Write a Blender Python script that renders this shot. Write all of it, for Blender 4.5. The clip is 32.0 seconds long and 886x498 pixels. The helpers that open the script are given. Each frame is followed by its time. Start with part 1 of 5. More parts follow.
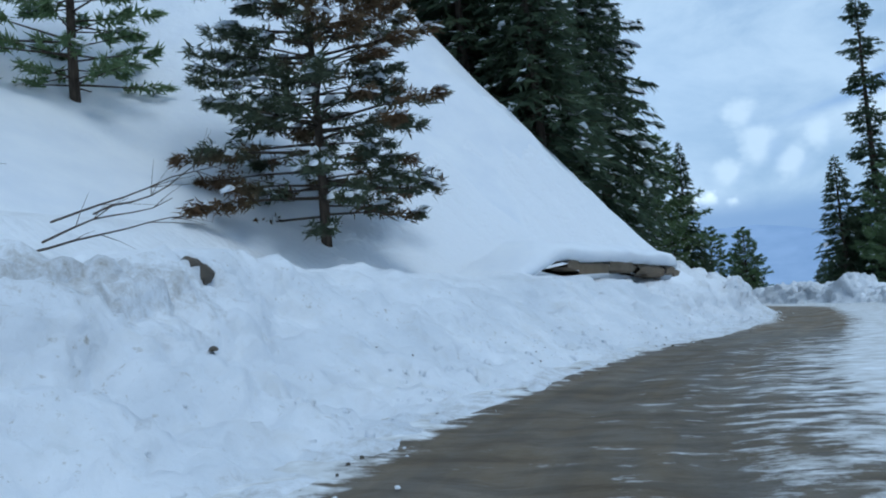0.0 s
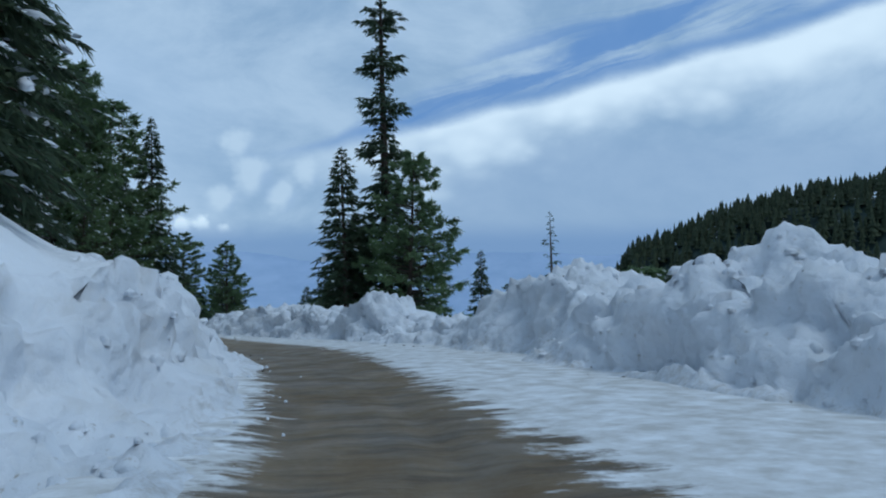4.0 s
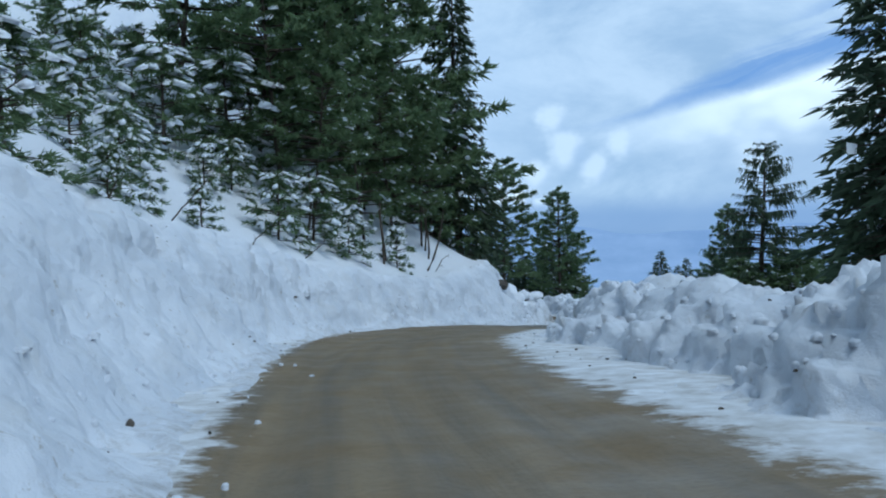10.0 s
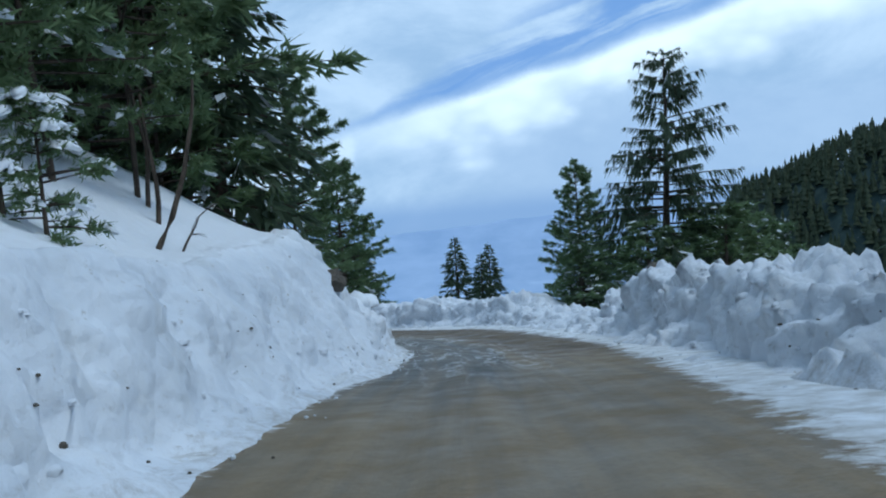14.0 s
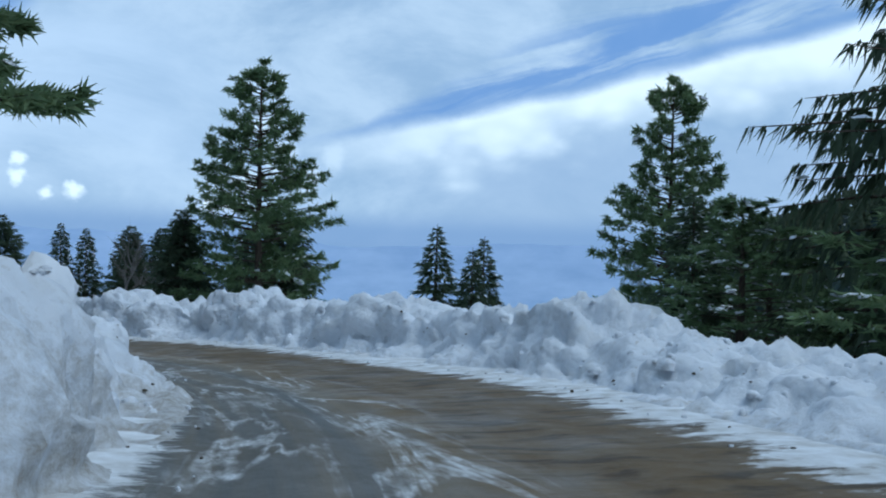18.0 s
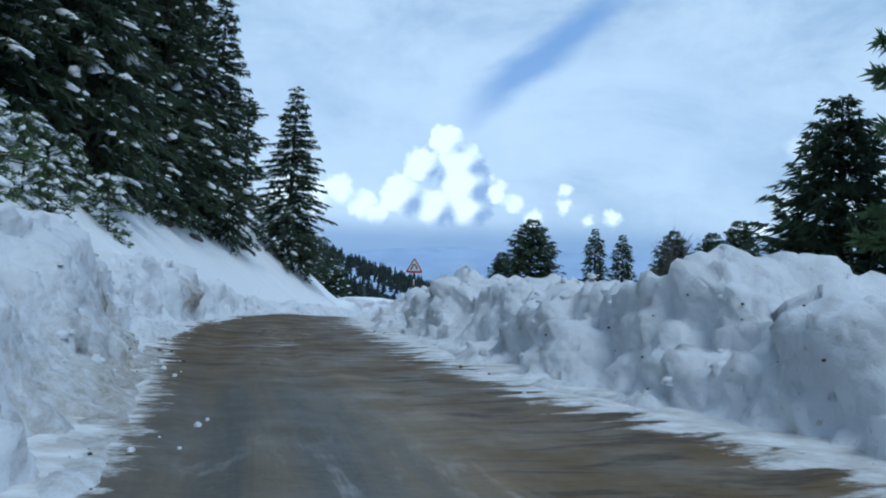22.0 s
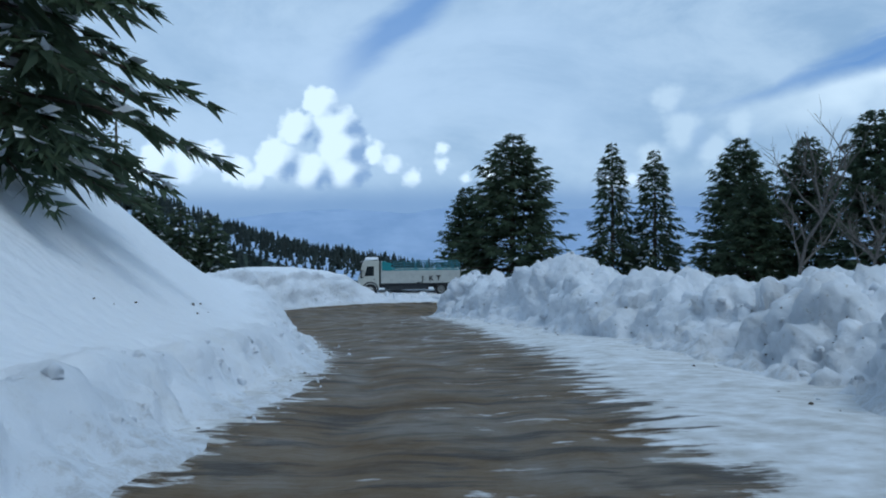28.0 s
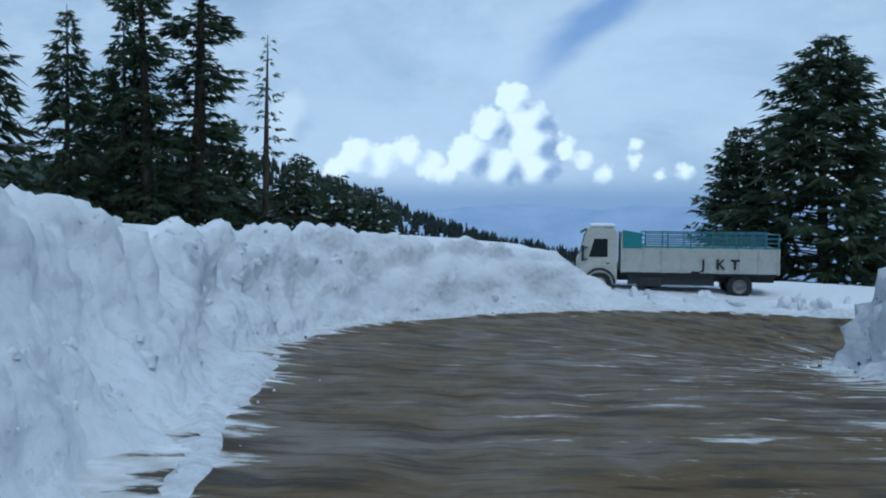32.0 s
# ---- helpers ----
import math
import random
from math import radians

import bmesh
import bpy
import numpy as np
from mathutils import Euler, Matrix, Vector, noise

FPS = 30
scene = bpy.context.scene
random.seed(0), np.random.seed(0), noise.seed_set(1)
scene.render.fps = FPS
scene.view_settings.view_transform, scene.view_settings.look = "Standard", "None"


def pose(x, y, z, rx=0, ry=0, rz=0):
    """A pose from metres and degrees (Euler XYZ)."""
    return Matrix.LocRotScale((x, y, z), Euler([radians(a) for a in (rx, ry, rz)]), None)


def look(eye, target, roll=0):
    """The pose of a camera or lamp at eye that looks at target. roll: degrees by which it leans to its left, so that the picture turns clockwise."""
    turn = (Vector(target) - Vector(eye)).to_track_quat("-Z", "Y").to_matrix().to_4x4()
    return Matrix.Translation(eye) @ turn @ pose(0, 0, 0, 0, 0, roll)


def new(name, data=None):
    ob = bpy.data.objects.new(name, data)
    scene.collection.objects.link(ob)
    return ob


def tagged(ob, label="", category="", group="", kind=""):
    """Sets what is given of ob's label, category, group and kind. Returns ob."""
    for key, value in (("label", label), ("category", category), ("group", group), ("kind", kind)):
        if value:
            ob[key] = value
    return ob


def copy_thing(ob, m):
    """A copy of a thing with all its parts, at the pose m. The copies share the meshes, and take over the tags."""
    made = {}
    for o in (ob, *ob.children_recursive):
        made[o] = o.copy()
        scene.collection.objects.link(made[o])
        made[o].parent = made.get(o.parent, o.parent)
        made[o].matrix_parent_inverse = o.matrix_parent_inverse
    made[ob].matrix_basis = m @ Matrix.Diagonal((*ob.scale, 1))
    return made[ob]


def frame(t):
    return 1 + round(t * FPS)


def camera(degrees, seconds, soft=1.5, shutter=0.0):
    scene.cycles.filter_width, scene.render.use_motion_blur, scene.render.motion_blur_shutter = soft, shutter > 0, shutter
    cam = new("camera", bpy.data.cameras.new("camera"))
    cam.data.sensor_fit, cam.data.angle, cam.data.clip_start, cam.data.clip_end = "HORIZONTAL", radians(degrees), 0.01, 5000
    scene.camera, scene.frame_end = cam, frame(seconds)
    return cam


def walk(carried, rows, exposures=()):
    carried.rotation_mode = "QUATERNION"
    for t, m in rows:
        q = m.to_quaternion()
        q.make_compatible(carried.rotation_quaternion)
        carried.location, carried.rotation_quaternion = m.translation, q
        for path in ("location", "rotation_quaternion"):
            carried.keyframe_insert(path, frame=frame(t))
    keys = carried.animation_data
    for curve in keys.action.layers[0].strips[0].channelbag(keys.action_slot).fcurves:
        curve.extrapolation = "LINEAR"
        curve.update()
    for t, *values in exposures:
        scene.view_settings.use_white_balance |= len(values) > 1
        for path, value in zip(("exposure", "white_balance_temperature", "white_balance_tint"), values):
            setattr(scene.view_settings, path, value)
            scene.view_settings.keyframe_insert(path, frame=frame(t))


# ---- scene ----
cam = camera(54.2, 32.0, soft=2.0)
METRES, EYE, TILT, LEAN, TURN = 250.0, 1.35, 0.0, 5.0, 0.0
ROWS = [
    (0.0, 0.0, 0.0, 0.0, 0.0, 0.0, 0.0),
    (0.5, 0.0014, 0.0165, -0.001, -8.94, 1.11, -0.1),
    (1.0, 0.0051, 0.0313, -0.0017, -16.58, 2.0, -0.5),
    (1.5, 0.0097, 0.0448, -0.0026, -23.42, 2.05, -1.48),
    (2.0, 0.0164, 0.0605, -0.0031, -27.75, 2.04, -2.85),
    (2.5, 0.0223, 0.0731, -0.0035, -30.24, 2.28, -3.68),
    (4.5, 0.0489, 0.123, -0.0059, -33.09, 2.68, -3.96),
    (5.0, 0.0555, 0.136, -0.0063, -31.93, 2.86, -3.99),
    (5.5, 0.0612, 0.1485, -0.0066, -30.11, 2.73, -3.76),
    (6.0, 0.067, 0.1621, -0.007, -27.37, 2.81, -3.6),
    (6.5, 0.0711, 0.1743, -0.0075, -24.74, 2.32, -4.02),
    (7.0, 0.0755, 0.1899, -0.0083, -21.97, 1.6, -4.28),
    (7.5, 0.0792, 0.2035, -0.0091, -18.97, 1.51, -4.49),
    (8.0, 0.0827, 0.2184, -0.0098, -16.98, 0.95, -4.51),
    (8.5, 0.0841, 0.2301, -0.0109, -16.64, 0.13, -4.21),
    (9.0, 0.087, 0.2484, -0.012, -14.36, -0.08, -4.5),
    (9.5, 0.0885, 0.2605, -0.013, -13.31, -0.48, -4.51),
    (10.0, 0.0905, 0.277, -0.014, -12.39, -0.56, -3.96),
    (10.5, 0.0923, 0.2931, -0.0151, -10.98, -0.32, -3.38),
    (11.0, 0.0934, 0.3092, -0.0159, -11.23, 0.14, -3.5),
    (11.5, 0.0948, 0.3219, -0.0169, -12.06, 0.3, -3.56),
    (12.0, 0.0973, 0.3398, -0.018, -13.76, 0.25, -2.71),
    (12.5, 0.099, 0.3521, -0.0189, -17.42, -0.31, -2.07),
    (13.0, 0.1028, 0.3672, -0.0197, -21.66, -0.36, -1.37),
    (13.5, 0.1071, 0.3795, -0.0206, -25.5, 0.16, -0.1),
    (14.0, 0.1142, 0.394, -0.0214, -29.82, 0.6, -0.02),
    (14.5, 0.1215, 0.4067, -0.022, -32.9, 0.91, -0.54),
    (16.5, 0.1529, 0.459, -0.0261, -36.16, 1.89, -6.12),
    (17.0, 0.1629, 0.4753, -0.0275, -35.37, 2.13, -6.41),
    (17.5, 0.17, 0.4879, -0.0285, -33.45, 2.13, -6.36),
    (18.0, 0.1773, 0.5023, -0.0295, -31.41, 1.93, -6.15),
    (18.5, 0.1836, 0.5168, -0.0306, -28.27, 1.77, -5.79),
    (19.0, 0.1888, 0.5309, -0.0315, -24.78, 1.26, -5.68),
    (19.5, 0.1935, 0.546, -0.0325, -21.67, 0.74, -5.53),
    (20.0, 0.1978, 0.5631, -0.034, -16.48, 0.97, -5.62),
    (20.5, 0.2004, 0.5782, -0.0352, -12.07, 0.8, -5.85),
    (21.0, 0.2014, 0.5946, -0.0367, -7.08, 0.2, -6.38),
    (21.5, 0.2008, 0.6113, -0.0383, -1.98, -0.13, -7.03),
    (22.0, 0.1985, 0.6292, -0.04, 2.94, -0.44, -7.17),
    (22.5, 0.1954, 0.6437, -0.0414, 6.49, -0.42, -6.65),
    (23.0, 0.1904, 0.6624, -0.043, 9.05, -0.04, -5.36),
    (23.5, 0.1849, 0.6807, -0.0444, 11.79, -0.02, -4.34),
    (24.0, 0.1802, 0.6965, -0.0454, 10.93, -0.59, -2.95),
    (24.5, 0.176, 0.711, -0.0465, 9.49, -1.02, -2.11),
    (25.0, 0.1718, 0.7301, -0.0478, 8.95, -1.31, -1.63),
    (25.5, 0.1691, 0.7451, -0.0487, 6.26, -1.54, -1.24),
    (26.0, 0.167, 0.7613, -0.0496, 3.65, -1.23, -0.78),
    (26.5, 0.1658, 0.7764, -0.0505, 1.11, -1.26, -1.06),
    (28.5, 0.1673, 0.839, -0.0557, -6.12, -2.63, -5.51),
    (29.0, 0.1682, 0.8543, -0.057, -6.21, -3.09, -6.33),
    (29.5, 0.1689, 0.8691, -0.0584, -5.69, -3.71, -5.86),
    (30.0, 0.1693, 0.8841, -0.0601, -3.79, -4.02, -6.2),
    (30.5, 0.1687, 0.9019, -0.0621, -1.65, -4.06, -6.01),
    (31.0, 0.1676, 0.9166, -0.0638, 1.64, -3.75, -5.43),
    (31.5, 0.1654, 0.9316, -0.0654, 5.04, -3.55, -5.4),
    (32.0, 0.1612, 0.9511, -0.0674, 7.52, -3.59, -5.4),
]
walk(cam, [(t, pose(0, 0, EYE, TILT, LEAN, TURN) @ pose(METRES * x, METRES * y, METRES * z, 90 + pitch, roll, yaw)) for t, x, y, z, yaw, pitch, roll in ROWS],
     exposures=[(t, e, 5520.0, 0.5) for t, e in ((0.0, -0.1), (0.6, -0.25), (1.2, -0.42), (2.0, -0.45), (5.0, -0.42), (8.0, -0.25), (9.5, -0.05), (14.0, 0.0), (16.5, -0.04), (18.2, -0.14), (19.0, -0.35),
                                                 (20.4, -0.47), (22.0, -0.05), (23.0, -0.08), (26.0, -0.15), (29.0, -0.3), (32.0, -0.27))])

# ---------------------------------------------------------------- sky and sun
world = bpy.data.worlds.new("sky")
scene.world = world
world.use_nodes = True
W = world.node_tree
W.nodes.clear()


def wmath(op, a, b=None, c=None, clamp=False):
    n = W.nodes.new("ShaderNodeMath")
    n.operation, n.use_clamp = op, clamp
    for i, v in enumerate((a, b, c)):
        if v is None:
            continue
        if isinstance(v, (int, float)):
            n.inputs[i].default_value = v
        else:
            W.links.new(v, n.inputs[i])
    return n.outputs[0]


def wramp(value, lo, hi):
    n = W.nodes.new("ShaderNodeMapRange")
    n.interpolation_type = "SMOOTHSTEP"
    W.links.new(value, n.inputs["Value"])
    n.inputs["From Min"].default_value, n.inputs["From Max"].default_value = lo, hi
    return n.outputs["Result"]


def wmix(fac, a, b):
    n = W.nodes.new("ShaderNodeMix")
    n.data_type = "RGBA"
    for sock, v in ((n.inputs[0], fac), (n.inputs[6], a), (n.inputs[7], b)):
        if isinstance(v, (int, float)):
            sock.default_value = v
        elif isinstance(v, tuple):
            sock.default_value = (*v, 1)
        else:
            W.links.new(v, sock)
    return n.outputs[2]


def wnoise(vec, scale, detail=5.0, rough=0.55, distort=0.0):
    n = W.nodes.new("ShaderNodeTexNoise")
    n.inputs["Scale"].default_value, n.inputs["Detail"].default_value = scale, detail
    n.inputs["Roughness"].default_value, n.inputs["Distortion"].default_value = rough, distort
    W.links.new(vec, n.inputs["Vector"])
    return n.outputs["Fac"]


SUN_EL, SUN_AZ = 60.0, 140.0       # degrees: height, and bearing clockwise from +y
coord = W.nodes.new("ShaderNodeTexCoord").outputs["Generated"]
sep = W.nodes.new("ShaderNodeSeparateXYZ")
W.links.new(coord, sep.inputs[0])
az = wmath("MULTIPLY", wmath("ARCTAN2", sep.outputs[0], sep.outputs[1]), 57.2958)
el = wmath("MULTIPLY", wmath("ARCSINE", sep.outputs[2]), 57.2958)
plane = W.nodes.new("ShaderNodeCombineXYZ")
W.links.new(wmath("MULTIPLY", az, 0.03), plane.inputs[0])
W.links.new(wmath("MULTIPLY", el, 0.05), plane.inputs[1])
flat = plane.outputs[0]
sky = W.nodes.new("ShaderNodeTexSky")
sky.sky_type, sky.sun_disc = "NISHITA", False
sky.sun_elevation, sky.sun_rotation = radians(SUN_EL), radians(SUN_AZ)
sky.altitude = 2500
blue = wmix(0.55, sky.outputs[0], (2.0, 4.4, 9.5))
# high veil, rent along a line that climbs to the right
n1 = wnoise(flat, 1.6, 6, 0.6, 0.6)
edge = wmath("SUBTRACT", el, wmath("MULTIPLY_ADD", az, 0.225, 0.85))
edge = wmath("ADD", edge, wmath("MULTIPLY", wmath("SUBTRACT", wnoise(flat, 3.5, 6, 0.6), 0.5), 1.6))
lane = W.nodes.new("ShaderNodeCombineXYZ")
W.links.new(wmath("MULTIPLY", az, 0.045), lane.inputs[0])
W.links.new(wmath("MULTIPLY", edge, 0.34), lane.inputs[1])
wisps = wnoise(lane.outputs[0], 1.5, 5, 0.55, 0.8)
open_ = wmath("MAXIMUM", wmath("MULTIPLY", wmath("SUBTRACT", az, 24.0), 0.24), 0.45)
height = wmath("DIVIDE", edge, open_)
rent = wmath("MULTIPLY", wramp(edge, -0.5, 0.8), wramp(height, 1.7, 0.5))
rent = wmath("MULTIPLY", rent, wmath("MAXIMUM", wramp(wisps, 0.62, 0.40), wmath("MULTIPLY", wramp(edge, 1.5, 0.5), 0.85)))
rent = wmath("MULTIPLY", rent, wramp(az, 20, 27))
wave2 = wmath("ADD", wmath("SUBTRACT", el, wmath("MULTIPLY_ADD", az, 0.75, 10.2)), wmath("MULTIPLY", wmath("SUBTRACT", n1, 0.5), 6.0))
hole = wmath("MULTIPLY", wramp(wmath("ABSOLUTE", wave2), 2.2, 0.3), wramp(wmath("ABSOLUTE", wmath("SUBTRACT", az, 3.5)), 7.0, 2.0))
rent = wmath("MAXIMUM", rent, wmath("MULTIPLY", hole, 0.9))
n2 = wnoise(flat, 3.2, 7, 0.62, 0.3)
veil_col = wmix(wramp(n2, 0.32, 0.68), (5.9, 7.7, 10.2), (9.4, 10.9, 12.9))
ahead = wmath("MULTIPLY", wramp(wmath("ABSOLUTE", az), 24, 8), wramp(wmath("ABSOLUTE", wmath("SUBTRACT", el, 7.0)), 9.0, 3.0))
veil_col = wmix(wmath("MULTIPLY", ahead, wramp(n1, 0.25, 0.6)), veil_col, (9.8, 11.4, 13.8))
# bright bank of heaped cloud below the rent, greyer downward
cell = W.nodes.new("ShaderNodeTexVoronoi")
cell.feature = "SMOOTH_F1"
cell.inputs["Scale"].default_value, cell.inputs["Smoothness"].default_value, cell.inputs["Detail"].default_value = 6.0, 0.6, 2.0
W.links.new(flat, cell.inputs["Vector"])
drop = wmath("ADD", wmath("MULTIPLY", edge, -1.0), wmath("MULTIPLY", wmath("SUBTRACT", cell.outputs["Distance"], 0.4), 3.4))
bright = wmath("MULTIPLY", wramp(edge, 0.5, -0.5), wramp(drop, 6.0, 1.4))
bright = wmath("MULTIPLY", bright, wramp(az, 21, 34))
col = wmix(bright, veil_col, (15.4, 16.3, 17.1))
col = wmix(wmath("MULTIPLY", wmath("MULTIPLY", wramp(drop, 3.0, 6.0), wramp(az, 24, 36)), wmath("MULTIPLY", wramp(el, 9.0, 5.0), 0.7)), col, (5.9, 7.5, 10.2))
col = wmix(wmath("MULTIPLY", rent, 0.82), col, (2.5, 4.7, 9.6))


def heap(a_, e_, puffs, rough):
    """How far inside a heaped cloud a bearing and height lie: round puffs (bearing, height, radius in degrees) that run together, knobbed all over."""
    body = None
    for a0, e0, r in puffs:
        da, de = wmath("SUBTRACT", a_, a0), wmath("SUBTRACT", e_, e0)
        d = wmath("SUBTRACT", r, wmath("SQRT", wmath("ADD", wmath("MULTIPLY", da, da), wmath("MULTIPLY", de, de))))
        body = d if body is None else wmath("SMOOTH_MAX", body, d, 0.5)
    at_ = W.nodes.new("ShaderNodeCombineXYZ")
    W.links.new(a_, at_.inputs[0])
    W.links.new(e_, at_.inputs[1])
    for scale, amount in ((0.7, 0.55), (1.9, 0.35)):
        knob = W.nodes.new("ShaderNodeTexVoronoi")
        knob.feature = "SMOOTH_F1"
        knob.inputs["Scale"].default_value, knob.inputs["Smoothness"].default_value = scale, 0.35
        W.links.new(at_.outputs[0], knob.inputs["Vector"])
        body = wmath("ADD", body, wmath("MULTIPLY", wmath("SUBTRACT", 0.55, knob.outputs["Distance"]), amount * rough))
    return body


def clouds(puffs, soft_, lit, shaded, base):
    """Heaped clouds lit from their upper left, with a level base."""
    here, calm = heap(az, el, puffs, 1.0), heap(az, el, puffs, 0.3)
    there = heap(wmath("ADD", az, -0.85), wmath("ADD", el, 0.55), puffs, 0.3)
    fray = wmath("MULTIPLY", wmath("SUBTRACT", wnoise(flat, 26.0, 5, 0.6), 0.5), 0.8)
    cum = wmath("MULTIPLY", wramp(wmath("ADD", here, fray), 0.0, soft_), wramp(wmath("ADD", el, fray), base, base + 0.7))
    shade = wramp(wmath("ADD", wmath("SUBTRACT", there, calm), fray), -0.45, 0.85)
    return cum, wmix(shade, lit, shaded)


# faint tall heaps, the white heap, the tower with its shaded flank, and the small white heads beside it
WHITE_ = (15.8, 16.8, 17.6)
for puffs, soft_, lit, shaded, base, strength in (
        (((19.6, 6.8, 1.3), (20.6, 4.9, 1.7), (22.3, 3.6, 1.5), (18.6, 3.2, 1.3), (-17.5, 5.5, 2.0), (24.0, 5.0, 1.2)), 1.0, (11.6, 12.9, 14.4), (7.4, 9.1, 11.9), 1.4, 0.75),
        (((-13.3, 3.2, 1.4), (-11.6, 2.9, 1.3), (-9.8, 3.5, 1.1), (-14.6, 2.2, 1.1), (-8.4, 2.5, 1.2), (16.0, 1.6, 0.7), (17.3, 1.6, 0.7), (18.6, 1.2, 0.5)), 0.5, WHITE_, (11.0, 12.4, 14.6), 0.9, 1.0),
        (((-2.9, 6.9, 1.3), (-4.5, 5.2, 1.3), (-5.8, 3.3, 1.5), (-1.9, 5.6, 1.7), (-1.6, 4.2, 1.9), (-1.3, 2.6, 1.7), (-3.7, 2.5, 1.5), (-7.2, 2.0, 0.9)), 0.4, WHITE_, (5.2, 6.9, 10.2), 1.1, 1.0),
        (((0.5, 3.7, 0.8), (1.6, 3.0, 0.9), (0.2, 4.5, 0.4), (5.0, 4.0, 0.5), (5.0, 2.8, 0.7), (3.0, 2.1, 0.8), (8.0, 2.3, 0.7), (6.5, 1.8, 0.6)), 0.5, WHITE_, (10.4, 11.8, 14.2), 1.2, 1.0)):
    cum, tone = clouds(puffs, soft_, lit, shaded, base)
    col = wmix(wmath("MULTIPLY", cum, strength), col, tone)
# grey-blue base near the horizon
low = wramp(el, 2.2, 0.2)
col = wmix(wmath("MULTIPLY", low, 0.85), col, (3.7, 5.5, 9.0))
under = wmath("SUBTRACT", 1.0, wramp(el, -3.0, 0.0))
col = wmix(under, col, (3.2, 4.6, 7.4))
col = wmix(0.10, col, blue)
# overhead the veil thickens and greys
col = wmix(wmath("MULTIPLY", wramp(el, 24.0, 60.0), 0.5), col, (4.4, 5.6, 7.4))
bg = W.nodes.new("ShaderNodeBackground")
bg.inputs["Strength"].default_value = 0.072
W.links.new(col, bg.inputs[0])
out = W.nodes.new("ShaderNodeOutputWorld")
W.links.new(bg.outputs[0], out.inputs[0])

lamp = bpy.data.lights.new("sun", "SUN")
lamp.energy, lamp.angle, lamp.color = 1.1, radians(28), (1.0, 0.95, 0.88)
sun = new("sun", lamp)
sun.matrix_world = look((math.sin(radians(SUN_AZ)) * 50, math.cos(radians(SUN_AZ)) * 50, 50 * math.tan(radians(SUN_EL))), (0, 0, 0))


# ---------------------------------------------------------------- materials
class Mat:
    """A node material, written line by line."""

    def __init__(self, name, rough=0.6, metal=0.0, spec=0.5):
        self.m = bpy.data.materials.new(name)
        self.m.use_nodes = True
        self.t = self.m.node_tree
        self.b = self.t.nodes["Principled BSDF"]
        self.b.inputs["Roughness"].default_value = rough
        self.b.inputs["Metallic"].default_value = metal
        self.b.inputs["Specular IOR Level"].default_value = spec

    def node(self, kind):
        return self.t.nodes.new(kind)

    def put(self, sock, v):
        if isinstance(v, (int, float)):
            sock.default_value = v
        elif isinstance(v, tuple):
            sock.default_value = (*v, 1) if len(sock.default_value) == 4 else v
        else:
            self.t.links.new(v, sock)

    def pos(self):
        return self.node("ShaderNodeNewGeometry").outputs["Position"]

    def obj(self):
        return self.node("ShaderNodeTexCoord").outputs["Object"]

    def uv(self):
        return self.node("ShaderNodeTexCoord").outputs["UV"]

    def random(self):
        return self.node("ShaderNodeObjectInfo").outputs["Random"]

    def island(self):
        return self.node("ShaderNodeNewGeometry").outputs["Random Per Island"]

    def noise(self, vec, scale, detail=4, rough=0.55, distort=0.0):
        n = self.node("ShaderNodeTexNoise")
        self.put(n.inputs["Vector"], vec)
        for k, v in (("Scale", scale), ("Detail", detail), ("Roughness", rough), ("Distortion", distort)):
            n.inputs[k].default_value = v
        return n.outputs["Fac"]

    def stretch(self, vec, x, y, z):
        n = self.node("ShaderNodeMapping")
        self.put(n.inputs["Vector"], vec)
        n.inputs["Scale"].default_value = (x, y, z)
        return n.outputs[0]

    def ramp(self, v, lo, hi, a=0.0, b=1.0):
        n = self.node("ShaderNodeMapRange")
        self.put(n.inputs["Value"], v)
        for k, val in (("From Min", lo), ("From Max", hi), ("To Min", a), ("To Max", b)):
            n.inputs[k].default_value = val
        return n.outputs["Result"]

    def math(self, op, a, b=0.0):
        n = self.node("ShaderNodeMath")
        n.operation = op
        self.put(n.inputs[0], a)
        self.put(n.inputs[1], b)
        return n.outputs[0]

    def mix(self, f, a, b):
        n = self.node("ShaderNodeMix")
        n.data_type = "RGBA"
        self.put(n.inputs[0], f)
        self.put(n.inputs[6], a)
        self.put(n.inputs[7], b)
        return n.outputs[2]

    def base(self, v):
        self.put(self.b.inputs["Base Color"], v)
        return self

    def bump(self, h, strength=0.3, dist=0.02):
        n = self.node("ShaderNodeBump")
        n.inputs["Strength"].default_value, n.inputs["Distance"].default_value = strength, dist
        self.put(n.inputs["Height"], h)
        self.put(self.b.inputs["Normal"], n.outputs[0])
        return self


